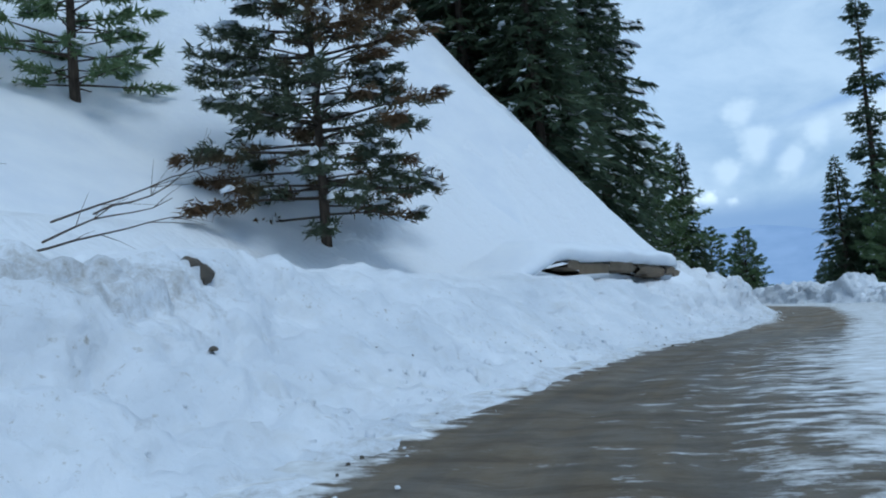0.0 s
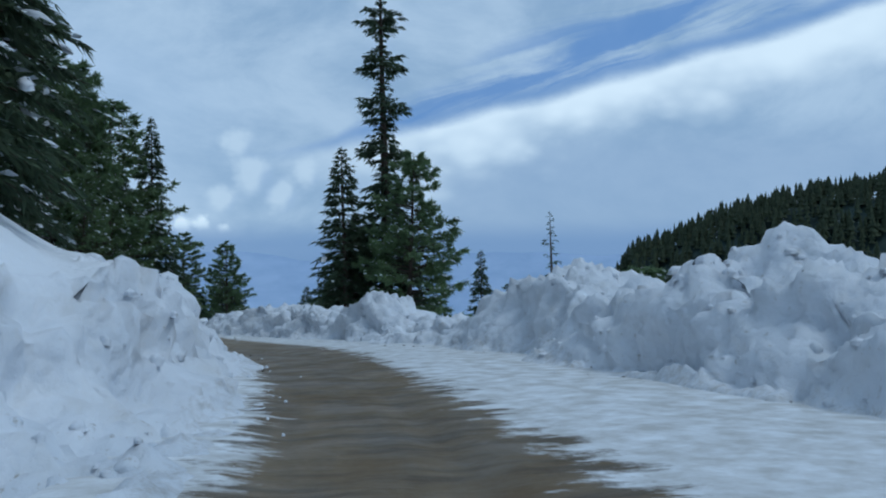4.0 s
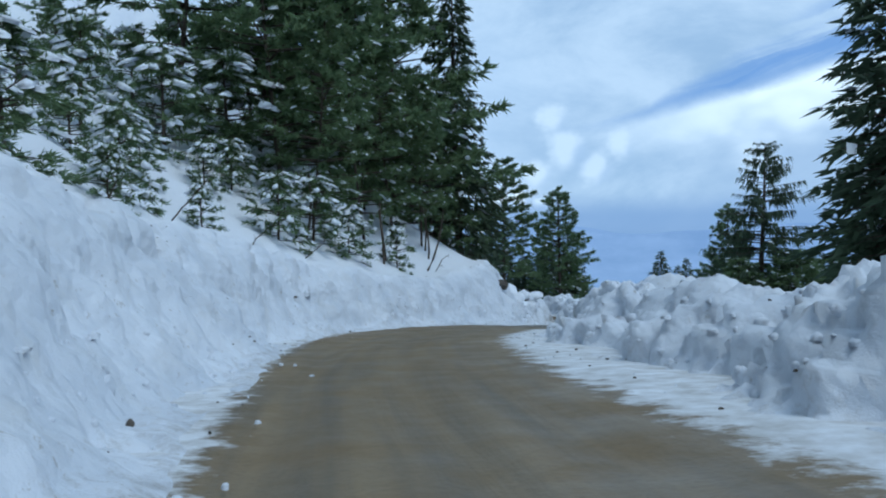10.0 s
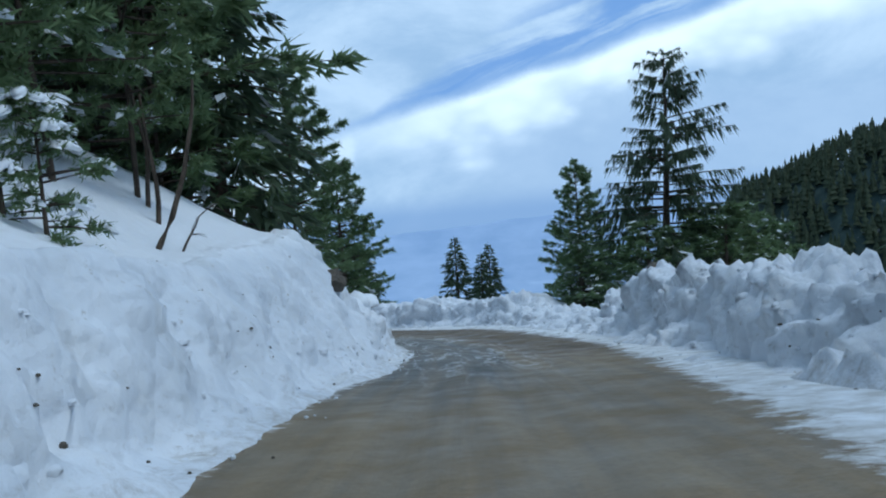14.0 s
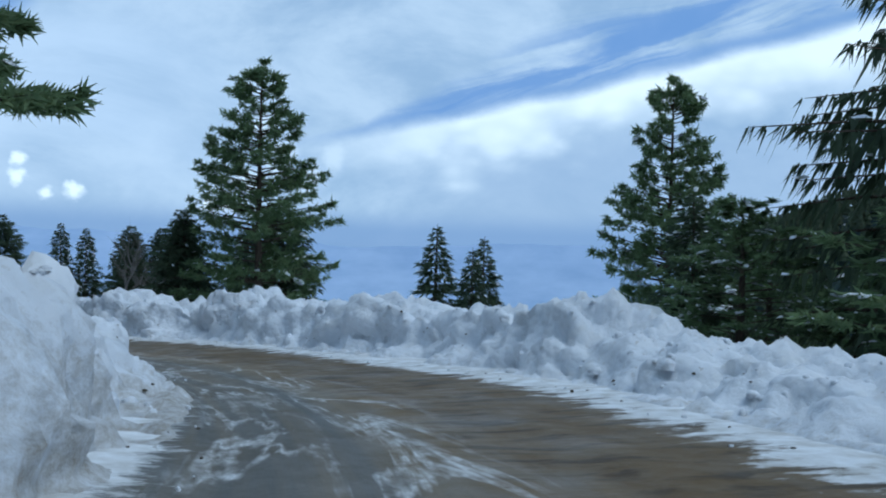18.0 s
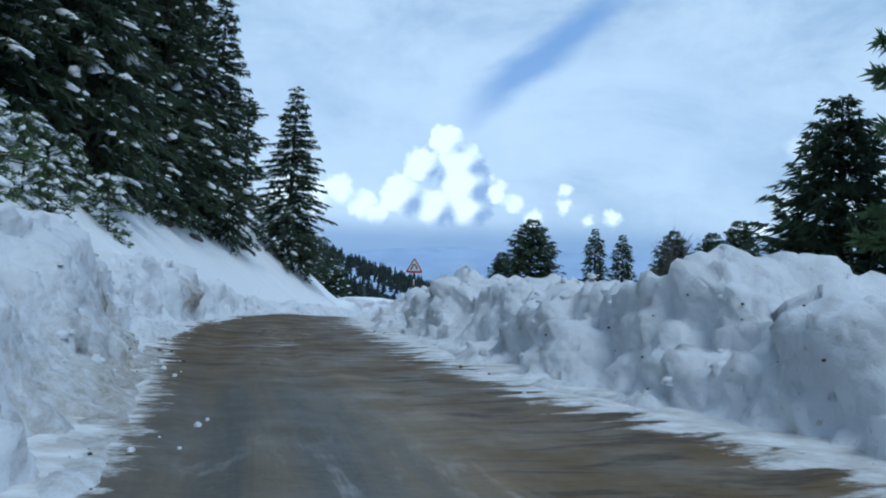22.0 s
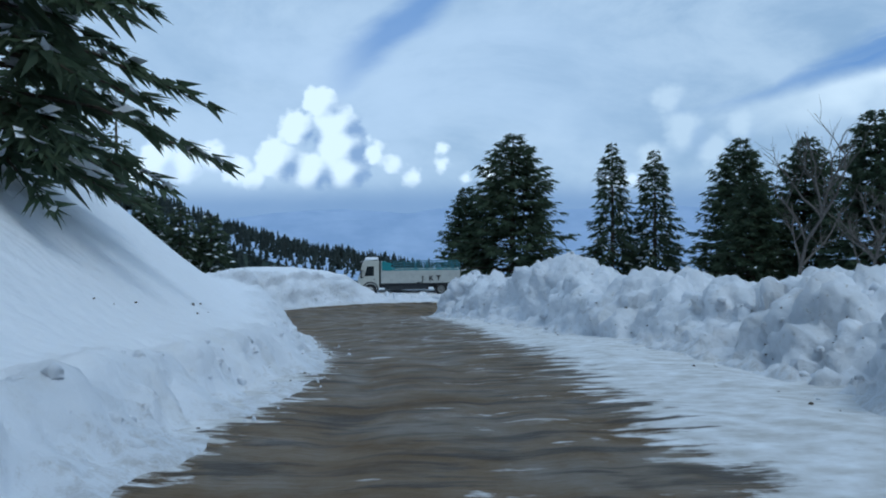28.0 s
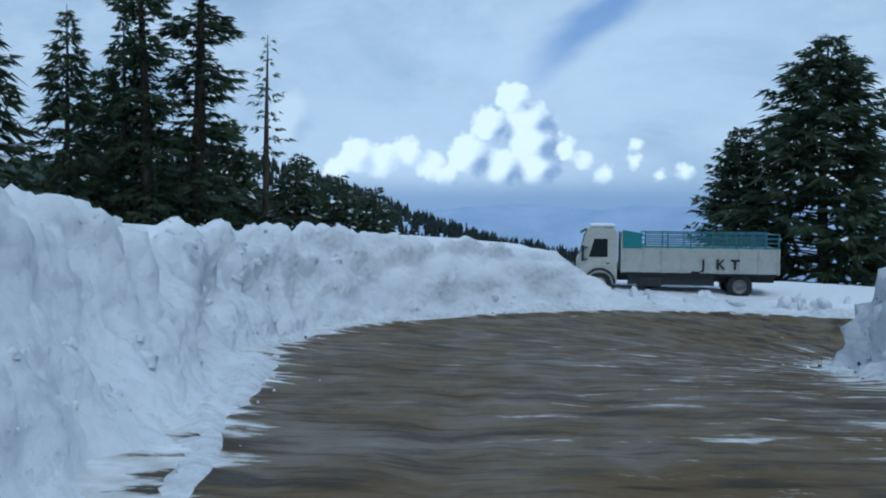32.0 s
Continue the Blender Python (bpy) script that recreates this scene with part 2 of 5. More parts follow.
def snow_material(name, dirt, low=(0.72, 0.76, 0.83), high=(0.81, 0.84, 0.88)):
    k = Mat(name, 0.62, 0, 0.25)
    p = k.pos()
    big, mid, fine = k.noise(p, 0.6, 5), k.noise(p, 3.0, 6, 0.65), k.noise(p, 22.0, 4, 0.7)
    c = k.mix(k.ramp(big, 0.3, 0.7), low, high)
    if dirt:
        spots = k.math("MULTIPLY", k.ramp(k.noise(p, 7.0, 5, 0.7), 0.60, 0.72), k.ramp(k.noise(p, 0.45, 3), 0.42, 0.60))
        c = k.mix(k.math("MULTIPLY", spots, dirt), c, (0.30, 0.27, 0.22))
        grime = k.ramp(k.noise(p, 1.1, 6, 0.65), 0.52, 0.75, 0.0, 0.30 * dirt)
        c = k.mix(grime, c, (0.46, 0.44, 0.38))
    k.base(c)
    h = k.math("ADD", k.math("MULTIPLY", mid, 1.0), k.math("MULTIPLY", fine, 0.14))
    if dirt:
        # broken lumps
        vo = k.node("ShaderNodeTexVoronoi")
        vo.feature = "SMOOTH_F1"
        vo.inputs["Scale"].default_value, vo.inputs["Smoothness"].default_value = 4.5, 0.35
        k.put(vo.inputs["Vector"], p)
        h = k.math("SUBTRACT", h, k.math("MULTIPLY", vo.outputs["Distance"], 0.9))
    k.bump(h, 0.5, 0.11 if dirt else 0.07)
    return k.m


SNOW = snow_material("snow", 0.0)
BANK = snow_material("ploughed_snow", 0.9, (0.58, 0.62, 0.68), (0.74, 0.77, 0.82))
# the ploughed banks carry mud, and fresh snow lies above them, where their attributes say so
for m_ in (BANK,):
    t_ = m_.node_tree
    at = t_.nodes.new("ShaderNodeAttribute")
    at.attribute_name = "mud"
    ge = t_.nodes.new("ShaderNodeNewGeometry")
    no = t_.nodes.new("ShaderNodeTexNoise")
    no.inputs["Scale"].default_value, no.inputs["Detail"].default_value, no.inputs["Roughness"].default_value = 4.2, 8, 0.8
    t_.links.new(ge.outputs["Position"], no.inputs["Vector"])
    su = t_.nodes.new("ShaderNodeMath")
    su.operation = "ADD"
    t_.links.new(at.outputs["Fac"], su.inputs[0])
    t_.links.new(no.outputs["Fac"], su.inputs[1])
    ra = t_.nodes.new("ShaderNodeMapRange")
    t_.links.new(su.outputs[0], ra.inputs["Value"])
    ra.inputs["From Min"].default_value, ra.inputs["From Max"].default_value = 0.78, 1.22
    mx = t_.nodes.new("ShaderNodeMix")
    mx.data_type = "RGBA"
    bs = t_.nodes["Principled BSDF"]
    fresh = t_.nodes.new("ShaderNodeAttribute")
    fresh.attribute_name = "fresh"
    over = t_.nodes.new("ShaderNodeMix")
    over.data_type = "RGBA"
    t_.links.new(fresh.outputs["Fac"], over.inputs[0])
    t_.links.new(bs.inputs["Base Color"].links[0].from_socket, over.inputs[6])
    over.inputs[7].default_value = (0.78, 0.81, 0.86, 1)
    old = over.outputs[2]
    t_.links.new(ra.outputs["Result"], mx.inputs[0])
    t_.links.new(old, mx.inputs[6])
    mx.inputs[7].default_value = (0.20, 0.165, 0.11, 1)
    t_.links.new(mx.outputs[2], bs.inputs["Base Color"])

# valley floor: woods below the snow line
k = Mat("snowy_land", 0.75, 0, 0.2)
p = k.pos()
c = k.mix(k.ramp(k.noise(p, 0.6, 5), 0.3, 0.7), (0.72, 0.76, 0.83), (0.81, 0.84, 0.88))
sp = k.node("ShaderNodeSeparateXYZ")
k.put(sp.inputs[0], p)
jag = k.math("MULTIPLY", k.noise(p, 0.03, 5, 0.7), 24.0)
woods = k.ramp(k.math("ADD", sp.outputs[2], jag), -22.0, -27.0)
woods = k.math("MAXIMUM", woods, k.ramp(k.math("ADD", sp.outputs[0], jag), 150.0, 160.0))
woods = k.math("MAXIMUM", woods, k.ramp(k.math("ADD", sp.outputs[1], jag), 400.0, 412.0))
woods = k.math("MULTIPLY", woods, k.ramp(k.noise(p, 0.05, 6, 0.75), 0.66, 0.62, 0.0, 1.0))
c = k.mix(woods, c, k.mix(k.ramp(k.noise(p, 0.12, 6, 0.7), 0.4, 0.6), (0.030, 0.052, 0.050), (0.055, 0.080, 0.070)))
k.base(c).bump(k.math("ADD", k.noise(p, 3.0, 6, 0.65), k.noise(p, 0.2, 3)), 0.45, 0.09)
LANDM = k.m

k = Mat("wet_mud_road", 0.6, 0, 0.18)
uv = k.uv()
p = k.pos()
streak = k.noise(k.stretch(uv, 2.2, 0.10, 1.0), 1.0, 5, 0.6, 0.3)
blot = k.noise(p, 0.9, 6, 0.65)
fine = k.noise(p, 14.0, 4, 0.7)
c = k.mix(k.ramp(streak, 0.3, 0.7), (0.145, 0.122, 0.088), (0.250, 0.192, 0.115))
c = k.mix(k.ramp(blot, 0.45, 0.7, 0.0, 0.6), c, (0.19, 0.130, 0.062))
c = k.mix(k.ramp(fine, 0.5, 0.75, 0.0, 0.35), c, (0.065, 0.055, 0.042))
soak = k.node("ShaderNodeAttribute")
soak.attribute_name = "soak"
tarm = k.node("ShaderNodeAttribute")
tarm.attribute_name = "tar"
c = k.mix(k.math("MULTIPLY", tarm.outputs["Fac"], k.ramp(streak, 0.25, 0.6, 1.0, 0.55)), c, k.mix(k.ramp(fine, 0.35, 0.7), (0.060, 0.066, 0.066), (0.105, 0.110, 0.108)))
c = k.mix(k.math("MULTIPLY", soak.outputs["Fac"], k.ramp(blot, 0.3, 0.65, 0.65, 1.0)), c, (0.105, 0.068, 0.030))
c = k.mix(k.math("MULTIPLY", soak.outputs["Fac"], k.ramp(k.noise(k.stretch(uv, 0.7, 0.45, 1), 1.0, 5, 0.6), 0.50, 0.66, 0.0, 0.55)), c, (0.20, 0.195, 0.18))
cover = k.node("ShaderNodeAttribute")
cover.attribute_name = "slush"
ripple = k.noise(k.stretch(uv, 0.55, 2.1, 1), 1.2, 6, 0.62, 0.5)
c = k.mix(k.math("MULTIPLY", soak.outputs["Fac"], k.ramp(ripple, 0.50, 0.60, 0.0, 0.85)), c, (0.030, 0.022, 0.014))
ragged = k.math("ADD", cover.outputs["Fac"], k.math("MULTIPLY", k.math("MULTIPLY", soak.outputs["Fac"], k.math("SUBTRACT", ripple, 0.5)), -1.9))
ragged = k.math("ADD", ragged, k.math("MULTIPLY", k.math("SUBTRACT", k.noise(k.stretch(uv, 1.1, 1.5, 1), 1.5, 7, 0.7), 0.5), 1.3))
vein = k.node("ShaderNodeAttribute")
vein.attribute_name = "vein"
net = k.math("ABSOLUTE", k.math("SUBTRACT", k.noise(k.stretch(uv, 0.75, 0.11, 1), 1.6, 4, 0.6, 0.5), 0.5), 0.0)
net = k.math("MULTIPLY", k.ramp(net, 0.045, 0.0), k.ramp(k.noise(k.stretch(uv, 3.0, 1.4, 1), 1.4, 5, 0.65), 0.36, 0.58))
net = k.math("MULTIPLY", k.math("MULTIPLY", net, vein.outputs["Fac"]), k.ramp(k.noise(k.stretch(uv, 0.6, 0.22, 1), 1.0, 3), 0.36, 0.55))
sl = k.math("MAXIMUM", k.ramp(ragged, 0.42, 0.62), k.math("MULTIPLY", net, 0.8))
slushcol = k.mix(k.ramp(k.noise(p, 2.5, 5, 0.6), 0.35, 0.7), (0.50, 0.50, 0.49), (0.80, 0.83, 0.87))
c = k.mix(sl, c, slushcol)
k.base(c)
k.put(k.b.inputs["Roughness"], k.math("MAXIMUM", k.ramp(blot, 0.3, 0.7, 0.42, 0.75), k.math("MULTIPLY", sl, 0.65)))
k.bump(k.math("ADD", k.math("ADD", k.math("MULTIPLY", k.math("MULTIPLY", soak.outputs["Fac"], ripple), 2.2), k.math("MULTIPLY", streak, 0.8)), k.math("ADD", k.math("MULTIPLY", fine, 0.35), k.math("MULTIPLY", sl, 0.5))), 0.5, 0.05)
ROADM = k.m


def bark_material(name, a, b):
    k = Mat(name, 0.9, 0, 0.2)
    o = k.obj()
    n = k.noise(k.stretch(o, 9, 9, 1.6), 1.0, 5, 0.65)
    k.base(k.mix(k.ramp(n, 0.35, 0.65), a, b)).bump(n, 0.8, 0.03)
    return k.m


BARK = bark_material("bark", (0.035, 0.028, 0.022), (0.11, 0.085, 0.065))
GREYBARK = bark_material("grey_bark", (0.08, 0.072, 0.065), (0.18, 0.165, 0.15))


def needle_material(name, dark, light, brown=0.0):
    k = Mat(name, 0.65, 0, 0.25)
    c = k.mix(k.island(), dark, light)
    c = k.mix(k.ramp(k.noise(k.obj(), 0.5, 4), 0.4, 0.7), c, tuple(v * 0.8 for v in dark))
    c = k.mix(k.ramp(k.random(), 0, 1, 0, 0.35), c, tuple(v * 0.75 for v in light))
    if brown:
        c = k.mix(k.ramp(k.noise(k.obj(), 0.35, 2), 0.48, 0.56, 0, brown), c, (0.17, 0.085, 0.045))
    k.base(c)
    # needles let some light through
    thin = k.node("ShaderNodeBsdfTranslucent")
    k.put(thin.inputs["Color"], k.mix(0.35, c, light))
    both = k.node("ShaderNodeMixShader")
    both.inputs[0].default_value = 0.48
    k.put(both.inputs[1], k.b.outputs[0])
    k.put(both.inputs[2], thin.outputs[0])
    k.put(k.t.nodes["Material Output"].inputs["Surface"], both.outputs[0])
    return k.m


SPRUCE = needle_material("spruce_needles", (0.044, 0.070, 0.046), (0.110, 0.148, 0.084))
PINE = needle_material("pine_needles", (0.115, 0.178, 0.090), (0.215, 0.290, 0.140))
BROWNPINE = needle_material("frosted_brown_needles", (0.055, 0.080, 0.055), (0.14, 0.16, 0.10), 0.75)
FARGREEN = needle_material("far_pine_needles", (0.055, 0.080, 0.050), (0.130, 0.160, 0.090))
# greyed towards blue: distance haze put into the needle colour
FAR_HAZED = needle_material("far_needles_hazed", (0.040, 0.062, 0.062), (0.085, 0.108, 0.098))


def plain(name, colour, rough=0.5, metal=0.0, wear=0.25, scale=6.0):
    k = Mat(name, rough, metal)
    n = k.noise(k.obj(), scale, 5, 0.65)
    k.base(k.mix(k.ramp(n, 0.45, 0.75, 0, wear), colour, tuple(v * 0.45 + 0.03 for v in colour)))
    k.put(k.b.inputs["Roughness"], k.ramp(n, 0.3, 0.7, rough * 0.8, min(1, rough * 1.25)))
    k.bump(n, 0.15, 0.01)
    return k.m


ROCK = plain("brown_rock", (0.085, 0.072, 0.056), 0.85, 0, 0.8, 2.5)


# ---------------------------------------------------------------- the plan: one road, and what lies beside it
CENTRE = [(-20, -3.1, -19.8, 1.35), (-8, -1.2, -7.9, 0.54), (4, 0.3, 4.0, -0.27), (16, 4.1, 15.3, -1.14), (28, 9.6, 26.0, -2.09), (40, 14.9, 36.8, -2.95),
          (52, 18.8, 48.1, -3.76), (64, 21.1, 59.9, -4.72), (76, 22.5, 71.8, -5.65), (88, 23.7, 83.7, -6.51), (100, 26.4, 95.3, -7.51), (112, 32.2, 105.8, -8.67),
          (124, 38.4, 116.2, -10.03), (136, 44.0, 126.7, -11.34), (148, 47.9, 138.1, -12.48), (160, 49.3, 149.9, -13.65), (172, 47.5, 161.8, -14.62),
          (184, 44.1, 173.3, -15.2), (196, 41.3, 184.9, -15.75), (208, 40.2, 196.9, -16.42)]
CENTRE += [(220, 40.4, 208.9, -17.44), (232, 40.9, 220.9, -18.64), (244, 39.8, 232.8, -19.88), (256, 38.4, 244.7, -20.95), (264, 38.0, 252.6, -21.7),
           (270.2, 39.3, 258.6, -22.25), (277, 43.6, 263.8, -22.75), (285.5, 52.0, 265.0, -23.05), (300, 66.0, 262.0, -23.95)]


def table(text):
    """'s:value s:value' as two arrays."""
    pairs = [tuple(map(float, w.split(":"))) for w in text.split()]
    a = np.array(pairs)
    return lambda s: np.interp(s, a[:, 0], a[:, 1])


TOE_L = table("-20:2.2 8:2.2 15:2.1 25:2.0 38:1.25 45:1.2 56:1.1 72:1.1 85:1.5 97:2.1 104:2.5 112:2.7 118:2.6 125:2.1 136:1.7 150:1.3 160:1.15 170:1.5 180:1.5"
              " 190:2.1 205:1.9 212:2.2 221:2.2 236:1.5 246:1.5 250:1.9 255:2.6 261:3.5 266:5.2 271:6.4 277:6.6 285:5.2 300:4")
MUD_R = table("-20:2.4 20:2.3 35:1.9 42:1.8 50:2.0 57:2.8 70:2.7 77:3.2 88:3.2 99:3.4 108:2.8 120:3.9 130:4.5 139:4.6 151:5.2 159:4.9 170:5.2 178:3.7 185:3.5 195:3.3"
              " 205:2.2 215:1.9 230:2.6 244:4.3 254:5.4 262:5.5 270:5.0 285:4 300:4")
TOE_R = table("-20:6.5 20:6.5 37:6.2 45:5.2 55:5.3 64:4.7 76:4.4 88:4.4 100:4.3 121:5.0 126:5.2 139:5.7 150:6.2 160:6.4 170:5.9 180:4.6 190:4.2 200:4.0 205:3.7 215:3.8"
              " 230:5.5 244:6.4 254:6.6 262:6.0 270:5.4 285:4.5 300:4.5")
BANK_R = table("-20:1.7 20:1.79 25:1.78 28:0.66 30:0.80 31:0.25 32:0.26 33:0.67 35:2.01 36:2.23 38:2.30 40:1.34 41:1.94 42:1.78 44:2.61 46:1.25 48:1.60 50:2.37 52:2.59 54:2.22 56:1.30 57:1.06 58:1.27 60:0.57 61:0.58 65:1.82"
               " 66:1.91 68:0.52 70:1.32 73:1.77 75:1.17 78:1.52 80:2.07 83:1.23 84:1.30 86:0.84 87:1.15 91:0.77 94:1.69 104:1.18 116:1.85 119:1.43 121:1.89 123:1.74 124:2.08 126:1.80 129:2.17 131:1.89 133:2.47 136:2.04 138:1.28 139:1.58"
               " 140:1.38 142:0.45 144:0.43 147:0.93 148:0.90 149:0.52 151:0.90 153:2.14 155:1.57 157:1.74 158:1.35 162:2.46 164:1.39 167:2.04 170:1.94 171:2.35 172:2.32 173:1.56 175:2.03 177:1.64 178:2.34 179:2.13 180:1.55 182:1.24 184:1.26 186:1.69"
               " 189:1.51 193:1.97 195:1.23 196:1.30 198:0.90 200:1.68 203:0.52 204:1.23 206:0.69 209:1.53 212:1.64 215:0.88 217:1.29 219:1.33 220:1.00 223:1.43 224:1.23 226:2.22 229:0.98 231:1.57 233:1.40 236:1.60 237:1.14 240:1.64 242:1.25 245:2.09"
               " 247:1.82 250:2.69 255:1.88 257:2.12 265:2.13 267:1.54 268:2.43 270:2.84 272:1.50 275:1.59 300:1.5")
# left: the ploughed bank's height, how far behind the toe it is reached, the shelf behind it, and the hillside's rise
BANK_L = table("-20:2.4 28:2.05 36:2.0 41:1.6 47:1.85 50:1.6 53:2.0 57:2.7 63:3.2 68:3.9 72:3.8 77:3.3 83:3.2 87:2.9 90:2.8 98:2.7 104:2.2 110:2.1 117:2.3 122:3.0 128.2:3.9 129.4:2.3 130.5:1.6 136:1.5 141:1.9 145:1.7 148:1.25 157:1.05 165:1.7"
               " 172:1.9 180:2.4 184:2.4 187:1.6 190:1.6 193:2.0 197:1.9 207:0.6 217:0.5 235:0.8 244:1.5 252:2.0 262:2.15 271:2.25 275:2.15 276.5:1.9 277.8:0.15 300:0.1")
WIDE_L = table("-20:5.0 28:4.8 36:4.8 41:1.1 47:1.5 51:2.2 57:3.0 66:3.5 73:3.2 80:2.7 90:2.6 104:1.4 110:1.4 117:1.6 124:2.5 128.5:2.7 131:1.2 142:1.0 156:1.6 165:1.7 190:1.4 197:1.4 207:0.7 235:0.9 252:1.8 270:1.6 300:1.6")
SHELF_L = table("-20:4 20:4.0 34:1.2 38:2.0 41:2.7 47:1.6 52:1.2 60:0.8 72:0.3 90:0.4 104:0.9 110:0.4 119:0.3 128.5:0.1 130.5:2.2 142:2.0 156:1.2 165:0.6 190:1.0 205:0.1 240:0.1 252:1 262:1.2 271:1.2 276:9 300:9")
RISE_L = table("-20:0.6 10:0.7 22:0.75 36:1.2 41:1.35 47:1.15 60:0.75 90:0.75 110:0.62 120:0.66 126:0.62 129:0.6 131:0.72 135:0.85 165:0.95 192:0.95 205:0.85 222:0.80 232:0.88 240:0.98 246:0.85 251:0.45 256:0.2 264:-0.2 275:-0.3 300:-0.3")

_a = np.array(CENTRE)


def _spline(s):
    """Catmull-Rom through the centre points: x, y, z for each s."""
    s = np.asarray(s, float)
    i = np.clip(np.searchsorted(_a[:, 0], s, side="right") - 1, 0, len(_a) - 2)
    h = _a[i + 1, 0] - _a[i, 0]
    u = ((s - _a[i, 0]) / h)[:, None]
    def slope(j):
        lo, hi = np.clip(j - 1, 0, len(_a) - 1), np.clip(j + 1, 0, len(_a) - 1)
        return (_a[hi, 1:] - _a[lo, 1:]) / (_a[hi, 0] - _a[lo, 0])[:, None]
    m0, m1 = slope(i) * h[:, None], slope(i + 1) * h[:, None]
    return ((2 * u**3 - 3 * u**2 + 1) * _a[i, 1:] + (u**3 - 2 * u**2 + u) * m0 + (-2 * u**3 + 3 * u**2) * _a[i + 1, 1:] + (u**3 - u**2) * m1)


DENSE_S = np.arange(-20, 300.01, 0.5)
DENSE = _spline(DENSE_S)
TAN = np.gradient(DENSE[:, :2], axis=0)
TAN /= np.linalg.norm(TAN, axis=1)[:, None]


def along(s, off):
    """World x, y and the road's z at s metres along and off metres to the right."""
    c = np.stack([np.interp(s, DENSE_S, DENSE[:, j]) for j in range(3)], -1)
    t = np.stack([np.interp(s, DENSE_S, TAN[:, j]) for j in range(2)], -1)
    t /= np.linalg.norm(t, axis=-1, keepdims=True)
    return c[..., 0] + t[..., 1] * off, c[..., 1] - t[..., 0] * off, c[..., 2]


def locate(x, y):
    """The s, the offset and the road's z nearest to each x, y."""
    x, y = np.asarray(x, float).ravel(), np.asarray(y, float).ravel()
    s, off, z = (np.empty(len(x)) for _ in range(3))
    for a in range(0, len(x), 4000):
        b = slice(a, a + 4000)
        dx, dy = x[b, None] - DENSE[None, :, 0], y[b, None] - DENSE[None, :, 1]
        i = np.argmin(dx * dx + dy * dy, axis=1)
        r = np.arange(len(i))
        ex, ey, t = dx[r, i], dy[r, i], TAN[i]
        s[b] = DENSE_S[i] + np.clip(ex * t[:, 0] + ey * t[:, 1], -0.5, 0.5)
        side = np.sign(ex * t[:, 1] - ey * t[:, 0])
        off[b] = side * np.hypot(ex, ey)
        z[b] = np.interp(s[b], DENSE_S, DENSE[:, 2])
    return s, off, z


def smooth(v):
    v = np.clip(v, 0, 1)
    return v * v * (3 - 2 * v)


def _hash(ix, iy, seed):
    h = (ix.astype(np.int64) * 374761393 + iy.astype(np.int64) * 668265263 + seed * 974711) & 0x7FFFFFFF
    h = ((h ^ (h >> 13)) * 1274126177) & 0x7FFFFFFF
    return ((h ^ (h >> 16)) & 0xFFFF) / 65535.0


def vnoise(x, y, seed=0):
    """Smooth noise from -1 to 1."""
    ix, iy = np.floor(x), np.floor(y)
    fx, fy = smooth(x - ix), smooth(y - iy)
    a, b = _hash(ix, iy, seed), _hash(ix + 1, iy, seed)
    c, d = _hash(ix, iy + 1, seed), _hash(ix + 1, iy + 1, seed)
    return 2 * ((a * (1 - fx) + b * fx) * (1 - fy) + (c * (1 - fx) + d * fx) * fy) - 1


def fbm(x, y, seed=0, octaves=4, gain=0.5):
    out, amp = 0, 1.0
    for k in range(octaves):
        out = out + amp * vnoise(x * 2**k + 17.3 * k, y * 2**k - 9.1 * k, seed + k)
        amp *= gain
    return out


def cells(x, y, seed=0):
    """Domes round scattered points, with creases between them."""
    best = np.full(np.shape(x), 9.0)
    ix, iy = np.floor(x), np.floor(y)
    for dx in (-1, 0, 1):
        for dy in (-1, 0, 1):
            jx, jy = ix + dx, iy + dy
            px, py = jx + _hash(jx, jy, seed), jy + _hash(jx, jy, seed + 5)
            best = np.minimum(best, (px - x) ** 2 + (py - y) ** 2)
    return np.maximum(0, 1 - 1.5 * best)


def facets(x, y, seed=0):
    """Broken faces: each scattered cell has a level and a tilt of its own, with steps between them; about -0.5 to 0.5."""
    best, out = np.full(np.shape(x), 99.0), np.zeros(np.shape(x))
    ix, iy = np.floor(x), np.floor(y)
    for dx in (-1, 0, 1):
        for dy in (-1, 0, 1):
            jx, jy = ix + dx, iy + dy
            px, py = jx + _hash(jx, jy, seed), jy + _hash(jx, jy, seed + 5)
            d = (px - x) ** 2 + (py - y) ** 2
            level = 0.6 * (_hash(jx, jy, seed + 9) - 0.5) + 0.9 * (_hash(jx, jy, seed + 13) - 0.5) * (x - px) + 0.9 * (_hash(jx, jy, seed + 17) - 0.5) * (y - py) - 0.25 * d
            out = np.where(d < best, level, out)
            best = np.minimum(best, d)
    return out


def section(s, off):
    """Height above the road's middle line at s, off (without the lumps)."""
    e, d = -off - TOE_L(s), off - TOE_R(s)
    bank, wide = BANK_L(s), WIDE_L(s)
    back = np.maximum(0, e - wide - SHELF_L(s))
    left = bank * smooth(e / wide) + 0.06 * np.clip(e - wide, 0, 3) + RISE_L(s) * (np.sqrt(back * back + 1.2) - 1.095)
    left = np.where(left > 30, 30 + (left - 30) * 0.55, left)
    h = 0.84 * BANK_R(s)
    fall = np.maximum(0, d - 2.9)
    right = h * smooth(d / 1.5) - 0.50 * (np.sqrt(fall * fall + 1.0) - 1.0)
    right = np.maximum(right, -12 - 0.12 * np.abs(fall))
    return np.where(e > 0, left, np.where(d > 0, right, 0.0))


